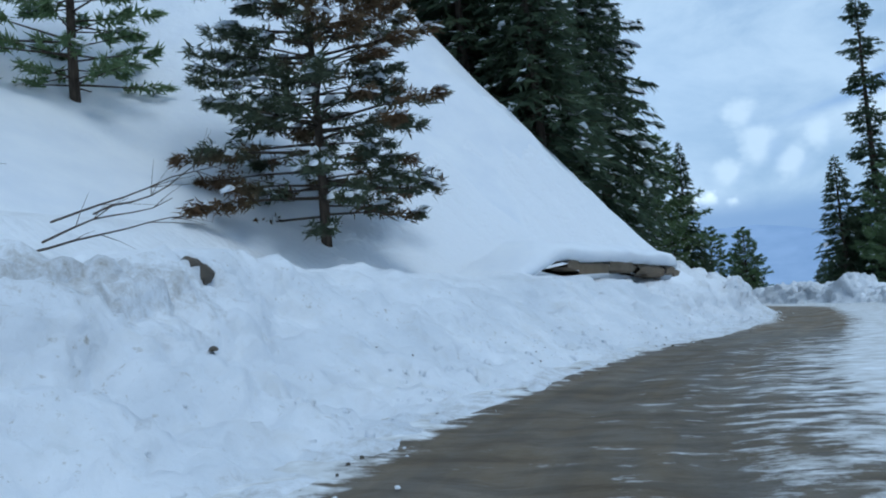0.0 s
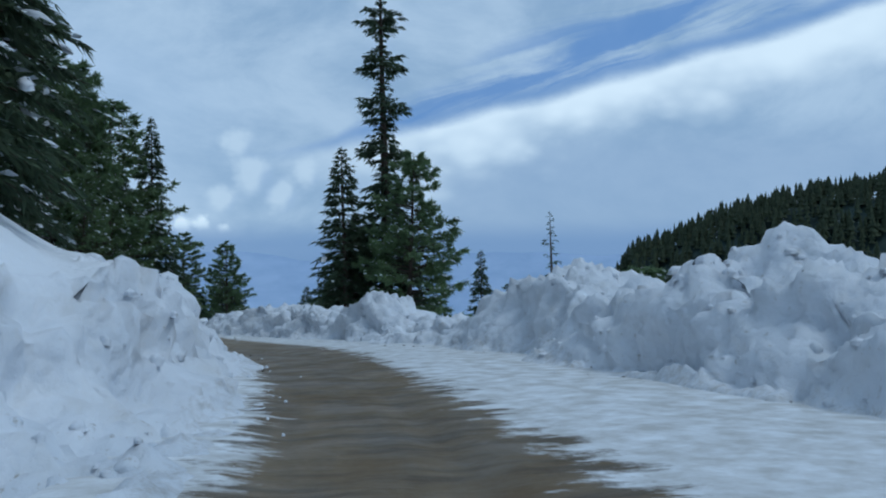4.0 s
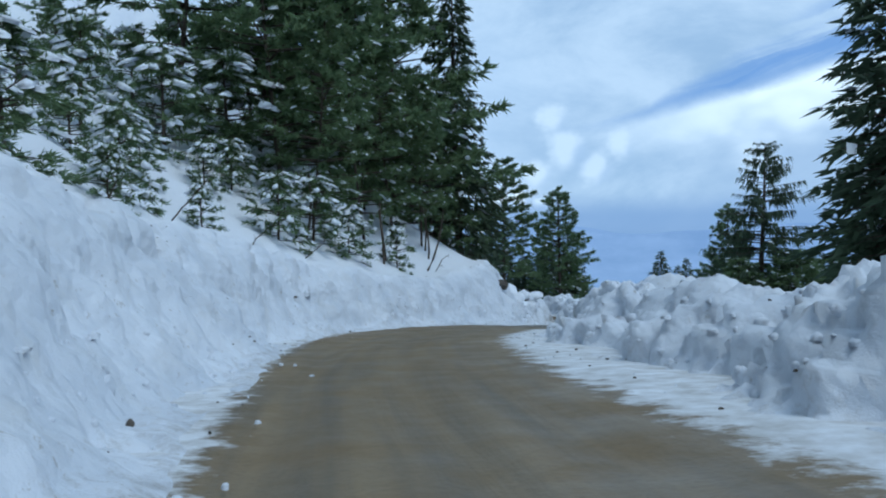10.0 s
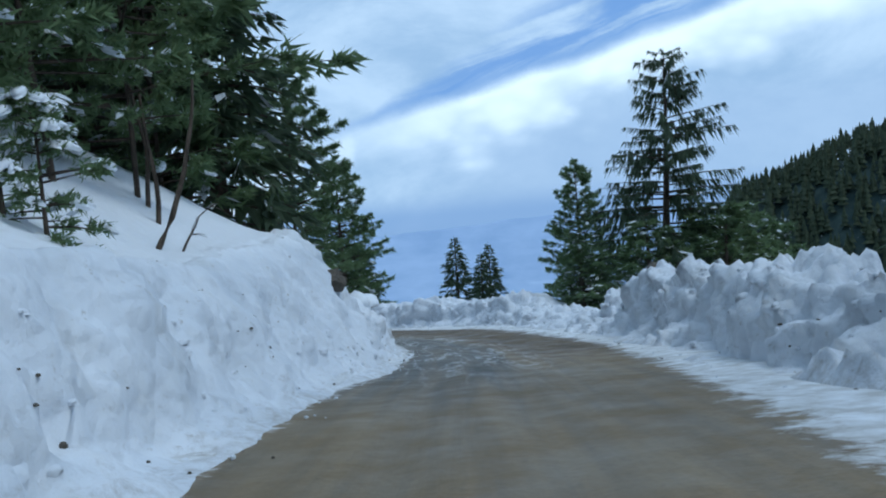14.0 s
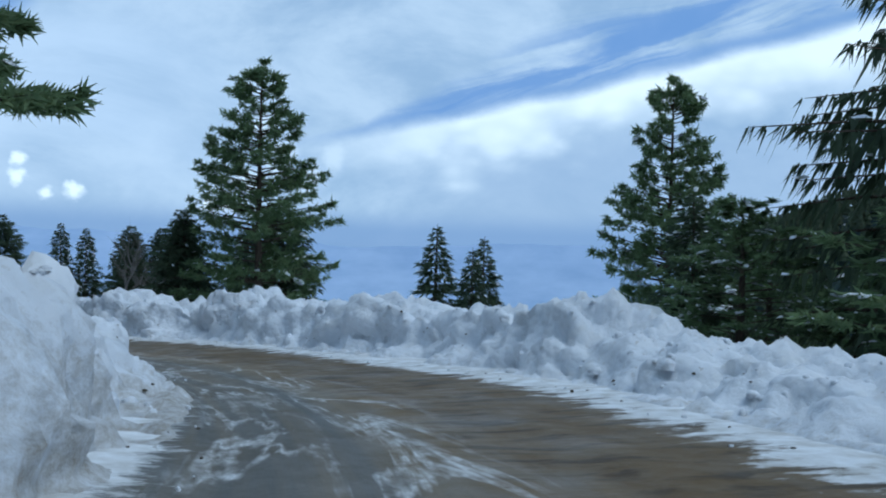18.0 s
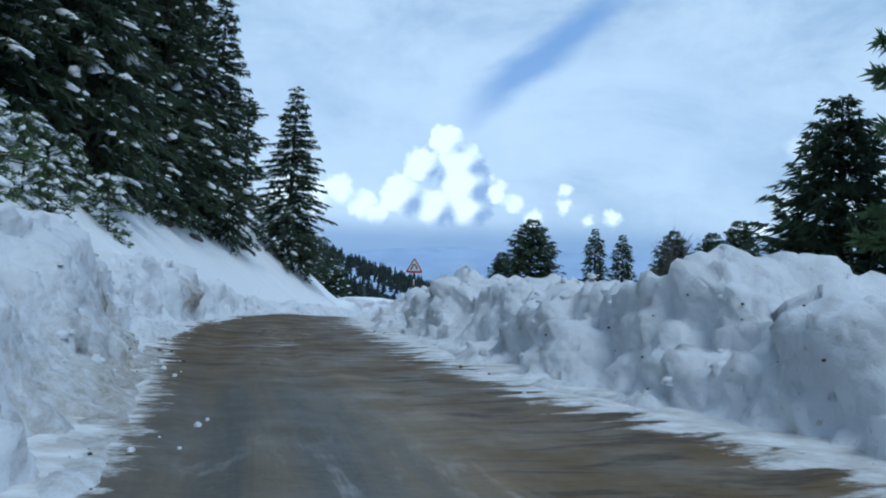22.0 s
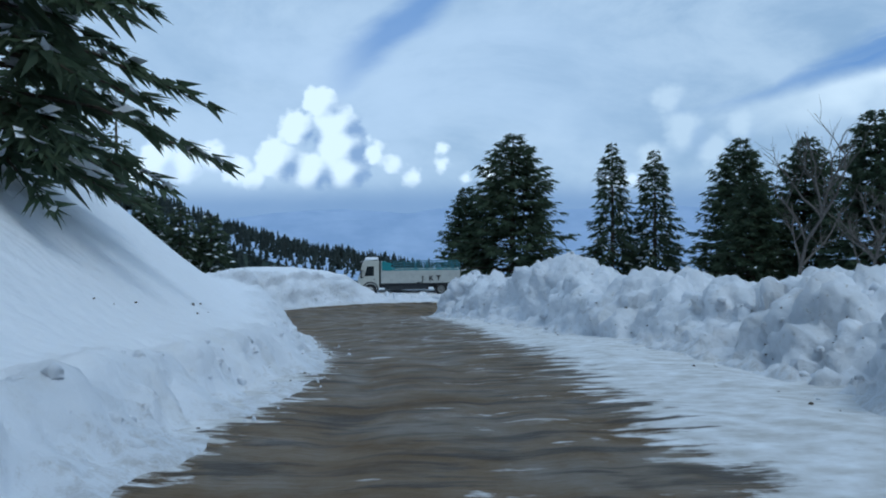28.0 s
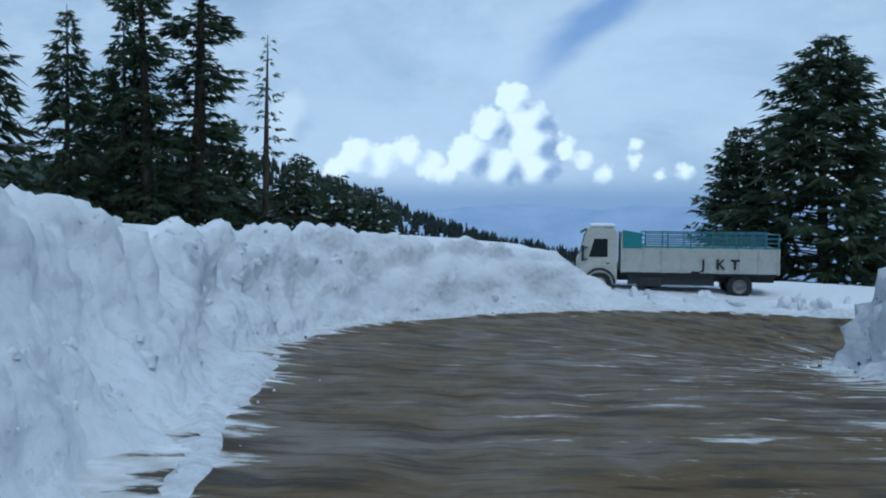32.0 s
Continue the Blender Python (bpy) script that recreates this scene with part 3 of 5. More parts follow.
def ground_z(x, y):
    """The lie of the land as the sheet of snow shows it."""
    x, y = np.asarray(x, float), np.asarray(y, float)
    s, off, z = (v.reshape(x.shape) for v in locate(x, y))
    near = z + section(s, off)
    dist = np.abs(off)
    far = -420 + 9 * fbm(x / 260, y / 260, 3, 3)
    # wooded ridge across the valley, and the long ridge that falls ahead
    r, a = np.hypot(x - 20, y - 60), np.degrees(np.arctan2(x - 20, y - 60))
    crest = np.interp(a, [30, 40, 44, 46.7, 49.7, 52.2, 56, 70], [-400, -150, -60, -12, 2, 17, 26, 60])
    far = far + (420 + crest) * np.exp(-((r - 650) / 230) ** 2) * (a < 150)
    far = far + (420 + np.clip(-53.0 - 0.27 * x, -400, 45)) * np.exp(-((y - 1050) / 260) ** 2)
    far = far + 400 * smooth((-x - 40) / 150) * smooth((620 - y) / 200)
    w = smooth((dist - 60) / 420)
    return near * (1 - w) + far * w


def mesh(name, verts, faces, material, flat=False):
    me = bpy.data.meshes.new(name)
    me.from_pydata([tuple(v) for v in verts] if not isinstance(verts, np.ndarray) else verts.tolist(), [], faces if isinstance(faces, list) else faces.tolist())
    me.materials.append(material)
    if not flat:
        me.polygons.foreach_set("use_smooth", np.ones(len(me.polygons), bool))
    me.update()
    return me


def grid_faces(n, m):
    i = np.arange(n * m).reshape(n, m)
    return np.stack([i[:-1, :-1], i[:-1, 1:], i[1:, 1:], i[1:, :-1]], -1).reshape(-1, 4)


def with_uv(me, uv):
    layer = me.uv_layers.new(name="UVMap")
    idx = np.empty(len(me.loops), np.int32)
    me.loops.foreach_get("vertex_index", idx)
    layer.data.foreach_set("uv", uv[idx].astype(np.float32).ravel())
    return me


# ---------------------------------------------------------------- ground, road and banks
COVER_L, COVER_R = 13.0, 7.5      # how far the ploughed strips reach past the toes


def spread(lo, a, b, hi, step, growth=1.22):
    mid = list(np.arange(a, b, step))
    up, v, g = [], b, step
    while v < hi:
        up.append(v)
        g *= growth
        v += g
    down, v, g = [], a - step, step
    while v > lo:
        down.append(v)
        g *= growth
        v -= g
    return np.array(down[::-1] + mid + up + [hi])


gx, gy = spread(-3200, -110, 240, 3200, 2.5), spread(-2500, -60, 400, 4200, 2.5)
GX, GY = np.meshgrid(gx, gy)
GZ = ground_z(GX, GY)
_s, _o, _z = (v.reshape(GX.shape) for v in locate(GX, GY))
_e, _d = -_o - TOE_L(_s), _o - TOE_R(_s)
under = ((_e < COVER_L - 3.2) & (_d < COVER_R - 1.5)) * (np.abs(_o) < 40)
GZ = GZ - 1.2 * under + 0.35 * fbm(GX / 6, GY / 6, 11, 3) * (np.abs(_o) > 9)
ground = new("ground", mesh("ground", np.stack([GX, GY, GZ], -1).reshape(-1, 3), grid_faces(len(gy), len(gx)), LANDM))
tagged(ground, "snow-covered mountainside falling to a wooded valley", "ground", kind="structure")


def strip(name, ss, columns, height, material):
    """A strip along the road: columns(s) gives offsets, height(s, off, j) the rise over the road."""
    S = np.repeat(ss[:, None], columns.shape[1], 1)
    x, y, z = along(S, columns)
    v = np.stack([x, y, z + height], -1).reshape(-1, 3)
    me = with_uv(mesh(name, v, grid_faces(*S.shape), material), np.stack([columns, S], -1).reshape(-1, 2))
    return new(name, me)


ss = np.arange(-19, 299, 0.35)
u = np.linspace(0, 1, 66)
lo, hi = -(TOE_L(ss) + 0.9), TOE_R(ss) + 0.9
cols = lo[:, None] + (hi - lo)[:, None] * u[None, :]
S = np.repeat(ss[:, None], len(u), 1)
ruts = -0.035 * (np.exp(-((cols - 0.9) / 0.28) ** 2) + np.exp(-((cols + 0.6) / 0.28) ** 2)) + 0.02 * fbm(cols * 1.5, S * 0.35, 4, 3)
past = cols - MUD_R(S)
slush = np.clip(0.5 + 0.55 * past, 0, 1)
slush = np.maximum(slush, np.clip(0.62 - 0.7 * (cols + TOE_L(S) - 0.1), 0, 0.9))
vein = smooth((S - 116) / 14) * smooth((178 - S) / 12) * smooth((2.6 - cols) / 1.0) * smooth((cols + TOE_L(S) - 0.3) / 0.6)
vein = vein + 0.25 * smooth((S - 176) / 8) * smooth((200 - S) / 8) * np.exp(-((cols - 0.6) / 0.7) ** 2)
patch = 0.3 * np.exp(-((S - 188) / 3.0) ** 2) * np.exp(-((cols - 0.75) / 0.55) ** 2)
slush = np.maximum(slush, patch)
churn = smooth((S - 184) / 14)
slush = np.maximum(slush, churn * (0.12 + 0.045 * np.clip(cols, -2, 5)))
early = smooth((34 - S) / 10)
slush = np.maximum(slush, early * (0.28 + 0.10 * np.clip(cols, -2, 4)))
road = strip("road", ss, cols, ruts + 0.06 * slush + 0.004, ROADM)
soak = 1.0 * smooth((S - 176) / 12) + 0.45 * smooth((30 - S) / 8) + 0.55 * smooth((S - 26) / 8) * smooth((70 - S) / 12) + 0.8 * smooth((cols - 1.2) / 1.2) * smooth((S - 122) / 10) * smooth((192 - S) / 8)
tar = smooth((1.8 - cols) / 1.0) * smooth((S - 112) / 12) * smooth((190 - S) / 12) + 0.85 * smooth((36 - S) / 10)
for nm_, val in (("soak", soak), ("tar", tar), ("vein", vein)):
    road.data.attributes.new(nm_, "FLOAT", "POINT").data.foreach_set("value", np.clip(val, 0, 1).astype(np.float32).ravel())
att = road.data.attributes.new("slush", "FLOAT", "POINT")
att.data.foreach_set("value", slush.astype(np.float32).ravel())
tagged(road, "muddy brown wet mountain road with slush and ruts", "road", kind="structure")


def bank_relief(S, V, seed):
    """Chunks and hollows of ploughed snow, along the bank and up its face."""
    wob = 0.35 * vnoise(S / 0.7, V / 0.7, seed + 3)
    big = 0.30 * fbm(S / 2.4, V / 1.8, seed, 3)
    lumps = 0.40 * (cells(S / 1.3 + wob, V / 1.0, seed + 20) - 0.8) + 0.27 * (cells(S / 0.52 + wob, V / 0.45, seed + 30) - 0.7) + 0.15 * (cells(S / 0.27 + wob, V / 0.24, seed + 40) - 0.7)
    broken = smooth(0.55 + 0.9 * vnoise(S / 4.3, V / 1.6, seed + 80))
    lumps = lumps * (1 - 0.45 * broken) + broken * (0.42 * facets(S / 0.95 + wob, V / 0.7, seed + 90) + 0.24 * facets(S / 0.42 + wob, V / 0.36, seed + 95))
    lumps = lumps * (0.75 + 0.45 * smooth(0.5 + 0.8 * vnoise(S / 3.1, V / 2.0, seed + 60))) + 0.05 * fbm(S / 0.4, V / 0.4, seed + 70, 2)
    return big + lumps


def bank(name, side, far_cols, near_cols, toe_at, seed, amount, mud, label):
    """A ploughed bank: the smooth section, pushed out and in along its own normal."""
    ss = np.arange(-19, 297, 0.13)
    d = np.concatenate([near_cols, far_cols])
    toe = toe_at(ss) + (0.22 - 0.11 * smooth((ss - 195) / 10)) * fbm(ss / 3.9, ss * 0, seed + 7, 3) + 0.07 * fbm(ss / 0.8, ss * 0, seed + 9, 3)
    S, D = np.meshgrid(ss, d, indexing="ij")
    x, y, z = along(S, side * (toe[:, None] + D))
    h = section(S, side * (toe_at(S) + np.maximum(D, 0.0)))
    P = np.stack([x, y, z + h], -1)
    N = np.cross(np.gradient(P, axis=1), np.gradient(P, axis=0))
    N /= np.linalg.norm(N, axis=-1, keepdims=True) + 1e-9
    N *= np.sign(N[..., 2:3] + 1e-9)
    V = np.cumsum(np.concatenate([np.zeros((len(ss), 1)), np.linalg.norm(np.diff(P, axis=1), axis=-1)], 1), 1)
    push = bank_relief(S, V, seed) * smooth((D + 0.35) / 0.6) * amount(S, D)
    P = P + N * push[..., None]
    last = d[-1]
    P[..., 2] += 0.10 * smooth((D + 0.45) / 0.4) - 0.10 * (D < -0.3) - 0.10 * (D < -0.5) - 0.9 * smooth((D - last + 1.0) / 1.0)
    me = with_uv(mesh(name, P.reshape(-1, 3), grid_faces(*S.shape), BANK), np.stack([D, S], -1).reshape(-1, 2))
    at = me.attributes.new("mud", "FLOAT", "POINT")
    at.data.foreach_set("value", mud(S, D).astype(np.float32).ravel())
    at = me.attributes.new("fresh", "FLOAT", "POINT")
    at.data.foreach_set("value", (smooth((D - WIDE_L(S) * 0.8 - 0.4 * vnoise(S / 1.7, D, 8)) / 0.7) * (side < 0)).astype(np.float32).ravel())
    return tagged(new(name, me), label, "snow bank", kind="structure"), P, N, ss, d


def bump_at(S, s0, w):
    return np.exp(-((S - s0) / w) ** 2)


bank_r, PR, NR, SSB, DR = bank("snow_bank_right", 1, np.linspace(3.9, COVER_R, 8), np.linspace(-0.6, 3.6, 38), TOE_R, 41,
                               lambda S, D: (0.8 + 0.5 * smooth(BANK_R(S) / 1.6)) * np.where(D > 4, 0.4, 1.0),
                               lambda S, D: 0.36 * smooth((1.1 - D) / 1.4) + 0.10 * bump_at(S, 49, 3) * (D > 0),
                               "high bank of ploughed snow chunks along the valley side")
bank_l, PL, NL, SSB, DL = bank("snow_bank_left", -1, np.linspace(4.2, COVER_L, 22), np.linspace(-0.6, 3.9, 40), TOE_L, 51,
                               lambda S, D: np.where(D < WIDE_L(S) + 0.3, 1.0, 0.10) * (1 - 0.45 * smooth((36 - S) / 6) + 0.5 * bump_at(S, 8, 4.5) * bump_at(D, 3.4, 1.6)) * (1 - 0.6 * smooth((S - 104) / 5) * smooth((129 - S) / 4) * smooth((D - 0.7) / 0.8)) * (1 - 0.72 * smooth((S - 203) / 8) * smooth((262 - S) / 10) * (0.55 + 0.45 * smooth((D - 0.7) / 0.6))) * (1 - 0.4 * smooth((S - 58) / 6) * smooth((128 - S) / 6)),
                               lambda S, D: (0.34 * smooth((1.3 - D) / 1.5) + 0.20 * smooth((S - 173) / 4) * smooth((188 - S) / 3) * smooth((1.7 - D) / 0.9) + 0.42 * bump_at(S, 197.2, 0.8) * smooth((1.6 - D) / 0.4) * smooth((D - 0.1) / 0.4) + 0.40 * bump_at(S, 185.4, 0.6) * smooth((1.2 - D) / 0.4)
                                             + 0.40 * bump_at(S, 8, 4.5) * bump_at(D, 3.6, 1.5) + 0.20 * bump_at(S, 145, 9) * smooth((1.2 - D) / 0.8)),
                               "lumpy ploughed snow bank at the foot of the hillside")


def surface(s, off):
    """A spot on the land beside the road."""
    x, y, z = along(np.array(float(s)), np.array(float(off)))
    return float(x), float(y), float(z) + float(section(np.array(float(s)), np.array(float(off))))


def land(x, y):
    return float(ground_z(np.array([[float(x)]]), np.array([[float(y)]]))[0, 0])


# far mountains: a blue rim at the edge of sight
k = Mat("distant_mountain_haze_glow", 1.0, 0, 0.0)
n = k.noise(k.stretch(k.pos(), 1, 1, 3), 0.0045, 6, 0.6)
# air haze is painted in here as pale blue
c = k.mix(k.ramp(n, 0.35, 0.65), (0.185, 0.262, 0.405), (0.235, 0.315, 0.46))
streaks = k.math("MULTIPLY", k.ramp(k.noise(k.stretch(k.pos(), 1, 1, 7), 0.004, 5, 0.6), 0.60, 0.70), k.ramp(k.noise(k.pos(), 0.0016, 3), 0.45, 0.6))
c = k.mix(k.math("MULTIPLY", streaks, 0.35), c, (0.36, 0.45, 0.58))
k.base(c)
# the rim also glows in its haze colour, though nothing there gives light
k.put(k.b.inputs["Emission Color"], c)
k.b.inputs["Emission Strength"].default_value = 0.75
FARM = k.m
azs = np.radians(np.arange(-100, 140, 0.5))
r0 = 4000.0
top = -32 + 26 * fbm(azs * 6.5, azs * 0, 5, 5, 0.55)
rows = []
for f, q in ((0, 0.0), (0.35, 0.35), (0.7, 0.75), (1.0, 1.0)):
    rr = r0 - 350 * (1 - f)
    zz = -900 + (top + 900) * q + (0 if f in (0, 1) else 14 * fbm(azs * 40, azs * 0 + f * 9, 6, 3))
    rows.append(np.stack([np.sin(azs) * rr, np.cos(azs) * rr, zz], -1))
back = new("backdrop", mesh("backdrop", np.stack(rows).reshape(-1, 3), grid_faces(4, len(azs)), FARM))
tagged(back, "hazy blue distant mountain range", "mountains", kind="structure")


# ---------------------------------------------------------------- trees
def part(name, me, parent, label=""):
    ob = new(name, me)
    ob.parent = parent
    return tagged(ob, label) if label else ob


def tube(path, radii, sides=6):
    """Verts and faces of a tapered tube through the points."""
    P = np.asarray(path, float)
    T = np.gradient(P, axis=0)
    T /= np.linalg.norm(T, axis=1)[:, None] + 1e-9
    ref = np.where(np.abs(T[:, 2:3]) > 0.9, np.array([[1.0, 0, 0]]), np.array([[0, 0, 1.0]]))
    A = np.cross(T, ref)
    A /= np.linalg.norm(A, axis=1)[:, None] + 1e-9
    B = np.cross(T, A)
    ang = np.arange(sides) * 2 * np.pi / sides
    V = P[:, None] + np.asarray(radii)[:, None, None] * (np.cos(ang)[None, :, None] * A[:, None] + np.sin(ang)[None, :, None] * B[:, None])
    F = []
    for i in range(len(P) - 1):
        for j in range(sides):
            a, b = i * sides + j, i * sides + (j + 1) % sides
            F.append([a, b, b + sides, a + sides])
    return V.reshape(-1, 3), F


def joined(pieces):
    V, F, n = [], [], 0
    for v, f in pieces:
        V.append(v)
        F += [[i + n for i in q] for q in f]
        n += len(v)
    return np.concatenate(V), F


def blades(rng, base, way, length, width, hang, lens=False):
    """Forked sprays of needles, or flat lens shapes: base points, directions (unit), lengths, widths; they hang by hang."""
    n = len(base)
    side = np.cross(way, rng.normal(size=(n, 3)) * 0.5 + np.array([0, 0, 1.0]))
    side /= np.linalg.norm(side, axis=1)[:, None] + 1e-9
    if lens:
        tip = base + way * length[:, None]
        tip[:, 2] -= hang * length
        mid = base * 0.45 + tip * 0.55
        mid[:, 2] += 0.06 * length
        V = np.stack([base, mid + side * width[:, None], tip, mid - side * width[:, None]], 1).reshape(-1, 3)
        i = np.arange(n)[:, None] * 4
        return V, (i + np.array([[0, 1, 2, 3]])).tolist()
    V = []
    for fork in (-1, 1):
        w = way + side * fork * rng.uniform(0.2, 0.6, n)[:, None]
        l = length * rng.uniform(0.7, 1.05, n)
        tip = base + w * l[:, None]
        tip[:, 2] -= hang * l * rng.uniform(0.5, 1.5, n)
        foot = base + w * (0.25 * l)[:, None]
        across = np.cross(w, rng.normal(size=(n, 3)))
        across /= np.linalg.norm(across, axis=1)[:, None] + 1e-9
        V.append(np.stack([foot + across * width[:, None], tip, foot - across * width[:, None]], 1).reshape(-1, 3))
    return np.concatenate(V), np.arange(6 * n).reshape(-1, 3).tolist()


def small_lumps(seed, n):
    """Verts and faces of low lumps to strew, six-sided and uneven."""
    rng = np.random.default_rng(seed)
    ring = lambda r, z, turn: [(r * math.cos(q + turn), r * math.sin(q + turn), z) for q in np.arange(6) * math.pi / 3]
    base = np.array(ring(0.95, -0.35, 0) + ring(0.92, 0.18, 0.5) + ring(0.52, 0.58, 0.2) + [(0, 0, 0.70)])
    tri = [[i, (i + 1) % 6, 6 + (i + 1) % 6] for i in range(6)] + [[i, 6 + (i + 1) % 6, 6 + i] for i in range(6)]
    tri += [[6 + i, 6 + (i + 1) % 6, 12 + (i + 1) % 6] for i in range(6)] + [[6 + i, 12 + (i + 1) % 6, 12 + i] for i in range(6)] + [[12 + i, 12 + (i + 1) % 6, 18] for i in range(6)]
    tri = np.array(tri)
    a = rng.uniform(0, 6.3, n)
    V = base[None] * rng.uniform(0.75, 1.2, (n, 19, 3)) * rng.uniform(0.65, 1.3, (n, 1, 3))
    x, y = V[..., 0] * np.cos(a)[:, None] - V[..., 1] * np.sin(a)[:, None], V[..., 0] * np.sin(a)[:, None] + V[..., 1] * np.cos(a)[:, None]
    return np.stack([x, y, V[..., 2]], -1), tri


def make_conifer(name, label, seed, H, R, base=0.12, whorl=0.42, per=5, droop=0.35, lift=0.15, sprays=16, size=1.0, shape=1.0, gaps=0.0, needles=None, snow=0.1,
                 lean=0.0, bark=None, top_tuft=0.0, thick=1.0, hang=0.28, pads=0, pad_size=0.3, tuft=0.0, needles_per=7, needle=0.30):
    """A conifer: trunk, limbs and a crown of hanging sprays, some of them under snow."""
    rng = np.random.default_rng(seed)
    tree = new(name)
    tagged(tree, label, "tree")
    zs = np.linspace(0, H, 12)
    bend = np.stack([0.012 * H * np.sin(zs / H * 3 + seed) + lean * zs, 0.012 * H * np.cos(zs / H * 2.3 + seed), zs - 0.8 * (zs == 0)], -1)
    rad = 0.016 * thick * H * (1 - zs / H) ** 0.9 + 0.012
    v, f = tube(bend, rad, 8)
    part("trunk", mesh("trunk", v, f, bark or BARK), tree)
    limbs, B, Wd, L, K, TC, TD = [], [], [], [], [], [], []
    z = base * H
    while z < H * 0.985:
        f_ = (z - base * H) / (H * (1 - base))
        reach = R * ((1 - f_) ** shape) * (0.25 + 0.75 * smooth((f_ + 0.12) / 0.22)) + 0.12
        if top_tuft and f_ > 0.35:
            reach = max(reach * 0.6, R * top_tuft * (1 - (f_ - 0.35) ** 2 * 1.2) * (0.7 + 0.5 * math.sin(z * 1.9)))
        count = max(3, int(per + rng.integers(-1, 2)))
        if tuft:
            reach *= rng.uniform(0.78, 1.12)
        for a in np.arange(count) * 2 * np.pi / count + rng.uniform(0, 6.3):
            if rng.random() < gaps:
                continue
            a += rng.normal(0, 0.22)
            l = reach * (rng.uniform(0.5, 1.12) if tuft else rng.uniform(0.62, 1.12))
            u = np.linspace(0, 1, 5)
            z0 = z + rng.normal(0, (0.45 if tuft else 0.2) * whorl)
            cx, cy = np.interp(z0, zs, bend[:, 0]), np.interp(z0, zs, bend[:, 1])
            up = lift * (0.4 + 1.4 * f_)
            pz = z0 + l * (up * u - droop * (1.15 - f_) * u**2 + 0.10 * u**4)
            path = np.stack([cx + l * u * math.cos(a), cy + l * u * math.sin(a), pz], -1)
            if tuft or l > 0.6:
                limbs.append(tube(path[::2], ((0.012 + 0.014 * l) * (1 - 0.85 * u))[::2], 3))
            if tuft:
                # side twigs that carry bunches of needles
                m = max(4, int(l * tuft))
                t = np.append(rng.uniform(0.22, 1.0, m) ** 0.7, 1.0)
                foot = np.stack([np.interp(t, u, path[:, j]) for j in range(3)], -1)
                turn = a + rng.choice([-1, 1], m + 1) * rng.uniform(0.35, 1.2, m + 1) * (1.1 - 0.6 * t)
                w = np.stack([np.cos(turn), np.sin(turn), rng.normal(0.10, 0.16, m + 1)], -1)
                q = (0.18 + 0.40 * l * (1.05 - t)) * rng.uniform(0.55, 1.15, m + 1)
                if l > 1.2 and tuft > 4:
                    limbs += [tube([foot[i], foot[i] + w[i] * q[i]], [0.012, 0.004], 3) for i in range(0, m, 2)]
                for f2 in (0.35, 0.7, 1.0):
                    c = foot + w * (q * f2)[:, None]
                    c[:, 2] -= hang * 0.12 * rng.uniform(0, 1, m + 1)
                    TC.append(c), TD.append(w)
                B.append(foot + w * (0.5 * q)[:, None]), Wd.append(w), L.append(np.maximum(q * 0.8, 0.35)), K.append(rng.random(m + 1) < snow)
                continue
            n = max(5, int(sprays * (0.45 + 0.55 * l / R)))
            t = rng.uniform(0.16, 1.0, n) ** 0.8
            p0 = np.stack([np.interp(t, u, path[:, j]) for j in range(3)], -1)
            turn = a + rng.choice([-1, 1], n) * rng.uniform(0.25, 1.25, n) * (1.15 - 0.6 * t)
            w = np.stack([np.cos(turn), np.sin(turn), rng.normal(-0.10, 0.22, n)], -1)
            w /= np.linalg.norm(w, axis=1)[:, None]
            ln = size * rng.uniform(0.6, 1.25, n) * (0.30 + 0.20 * l * (1.15 - t)) * (0.45 + 0.55 * min(1.0, l / (0.26 * R)))
            B.append(p0), Wd.append(w), L.append(ln), K.append(rng.random(n) < snow * (0.5 + 0.8 * t))
        z += whorl * rng.uniform(0.75, 1.25) * (1.15 - 0.45 * f_)
    v, f = joined(limbs)
    tagged(part("limbwork", mesh("limbwork", v, f, bark or BARK), tree), kind="stuff")
    B, Wd, L, K = np.concatenate(B), np.concatenate(Wd), np.concatenate(L), np.concatenate(K)
    if tuft:
        C, O = np.repeat(np.concatenate(TC), needles_per, 0), np.repeat(np.concatenate(TD), needles_per, 0)
        way = O * 0.8 + rng.normal(0, 0.62, C.shape) + np.array([0, 0, 0.12 - 0.25 * hang])
        way /= np.linalg.norm(way, axis=1)[:, None]
        across = np.cross(way, rng.normal(size=C.shape))
        across /= np.linalg.norm(across, axis=1)[:, None] + 1e-9
        ln = needle * rng.uniform(0.6, 1.3, len(C))
        C = C + rng.normal(0, 0.05, C.shape)
        v = np.stack([C + across * (0.14 * ln)[:, None], C + way * ln[:, None], C - across * (0.14 * ln)[:, None]], 1).reshape(-1, 3)
        f = np.arange(len(v)).reshape(-1, 3).tolist()
    else:
        v, f = blades(rng, B, Wd, L, L * rng.uniform(0.10, 0.17, len(L)), hang)
    tagged(part("crown", mesh("crown", v, f, needles or SPRUCE, flat=True), tree), kind="stuff")
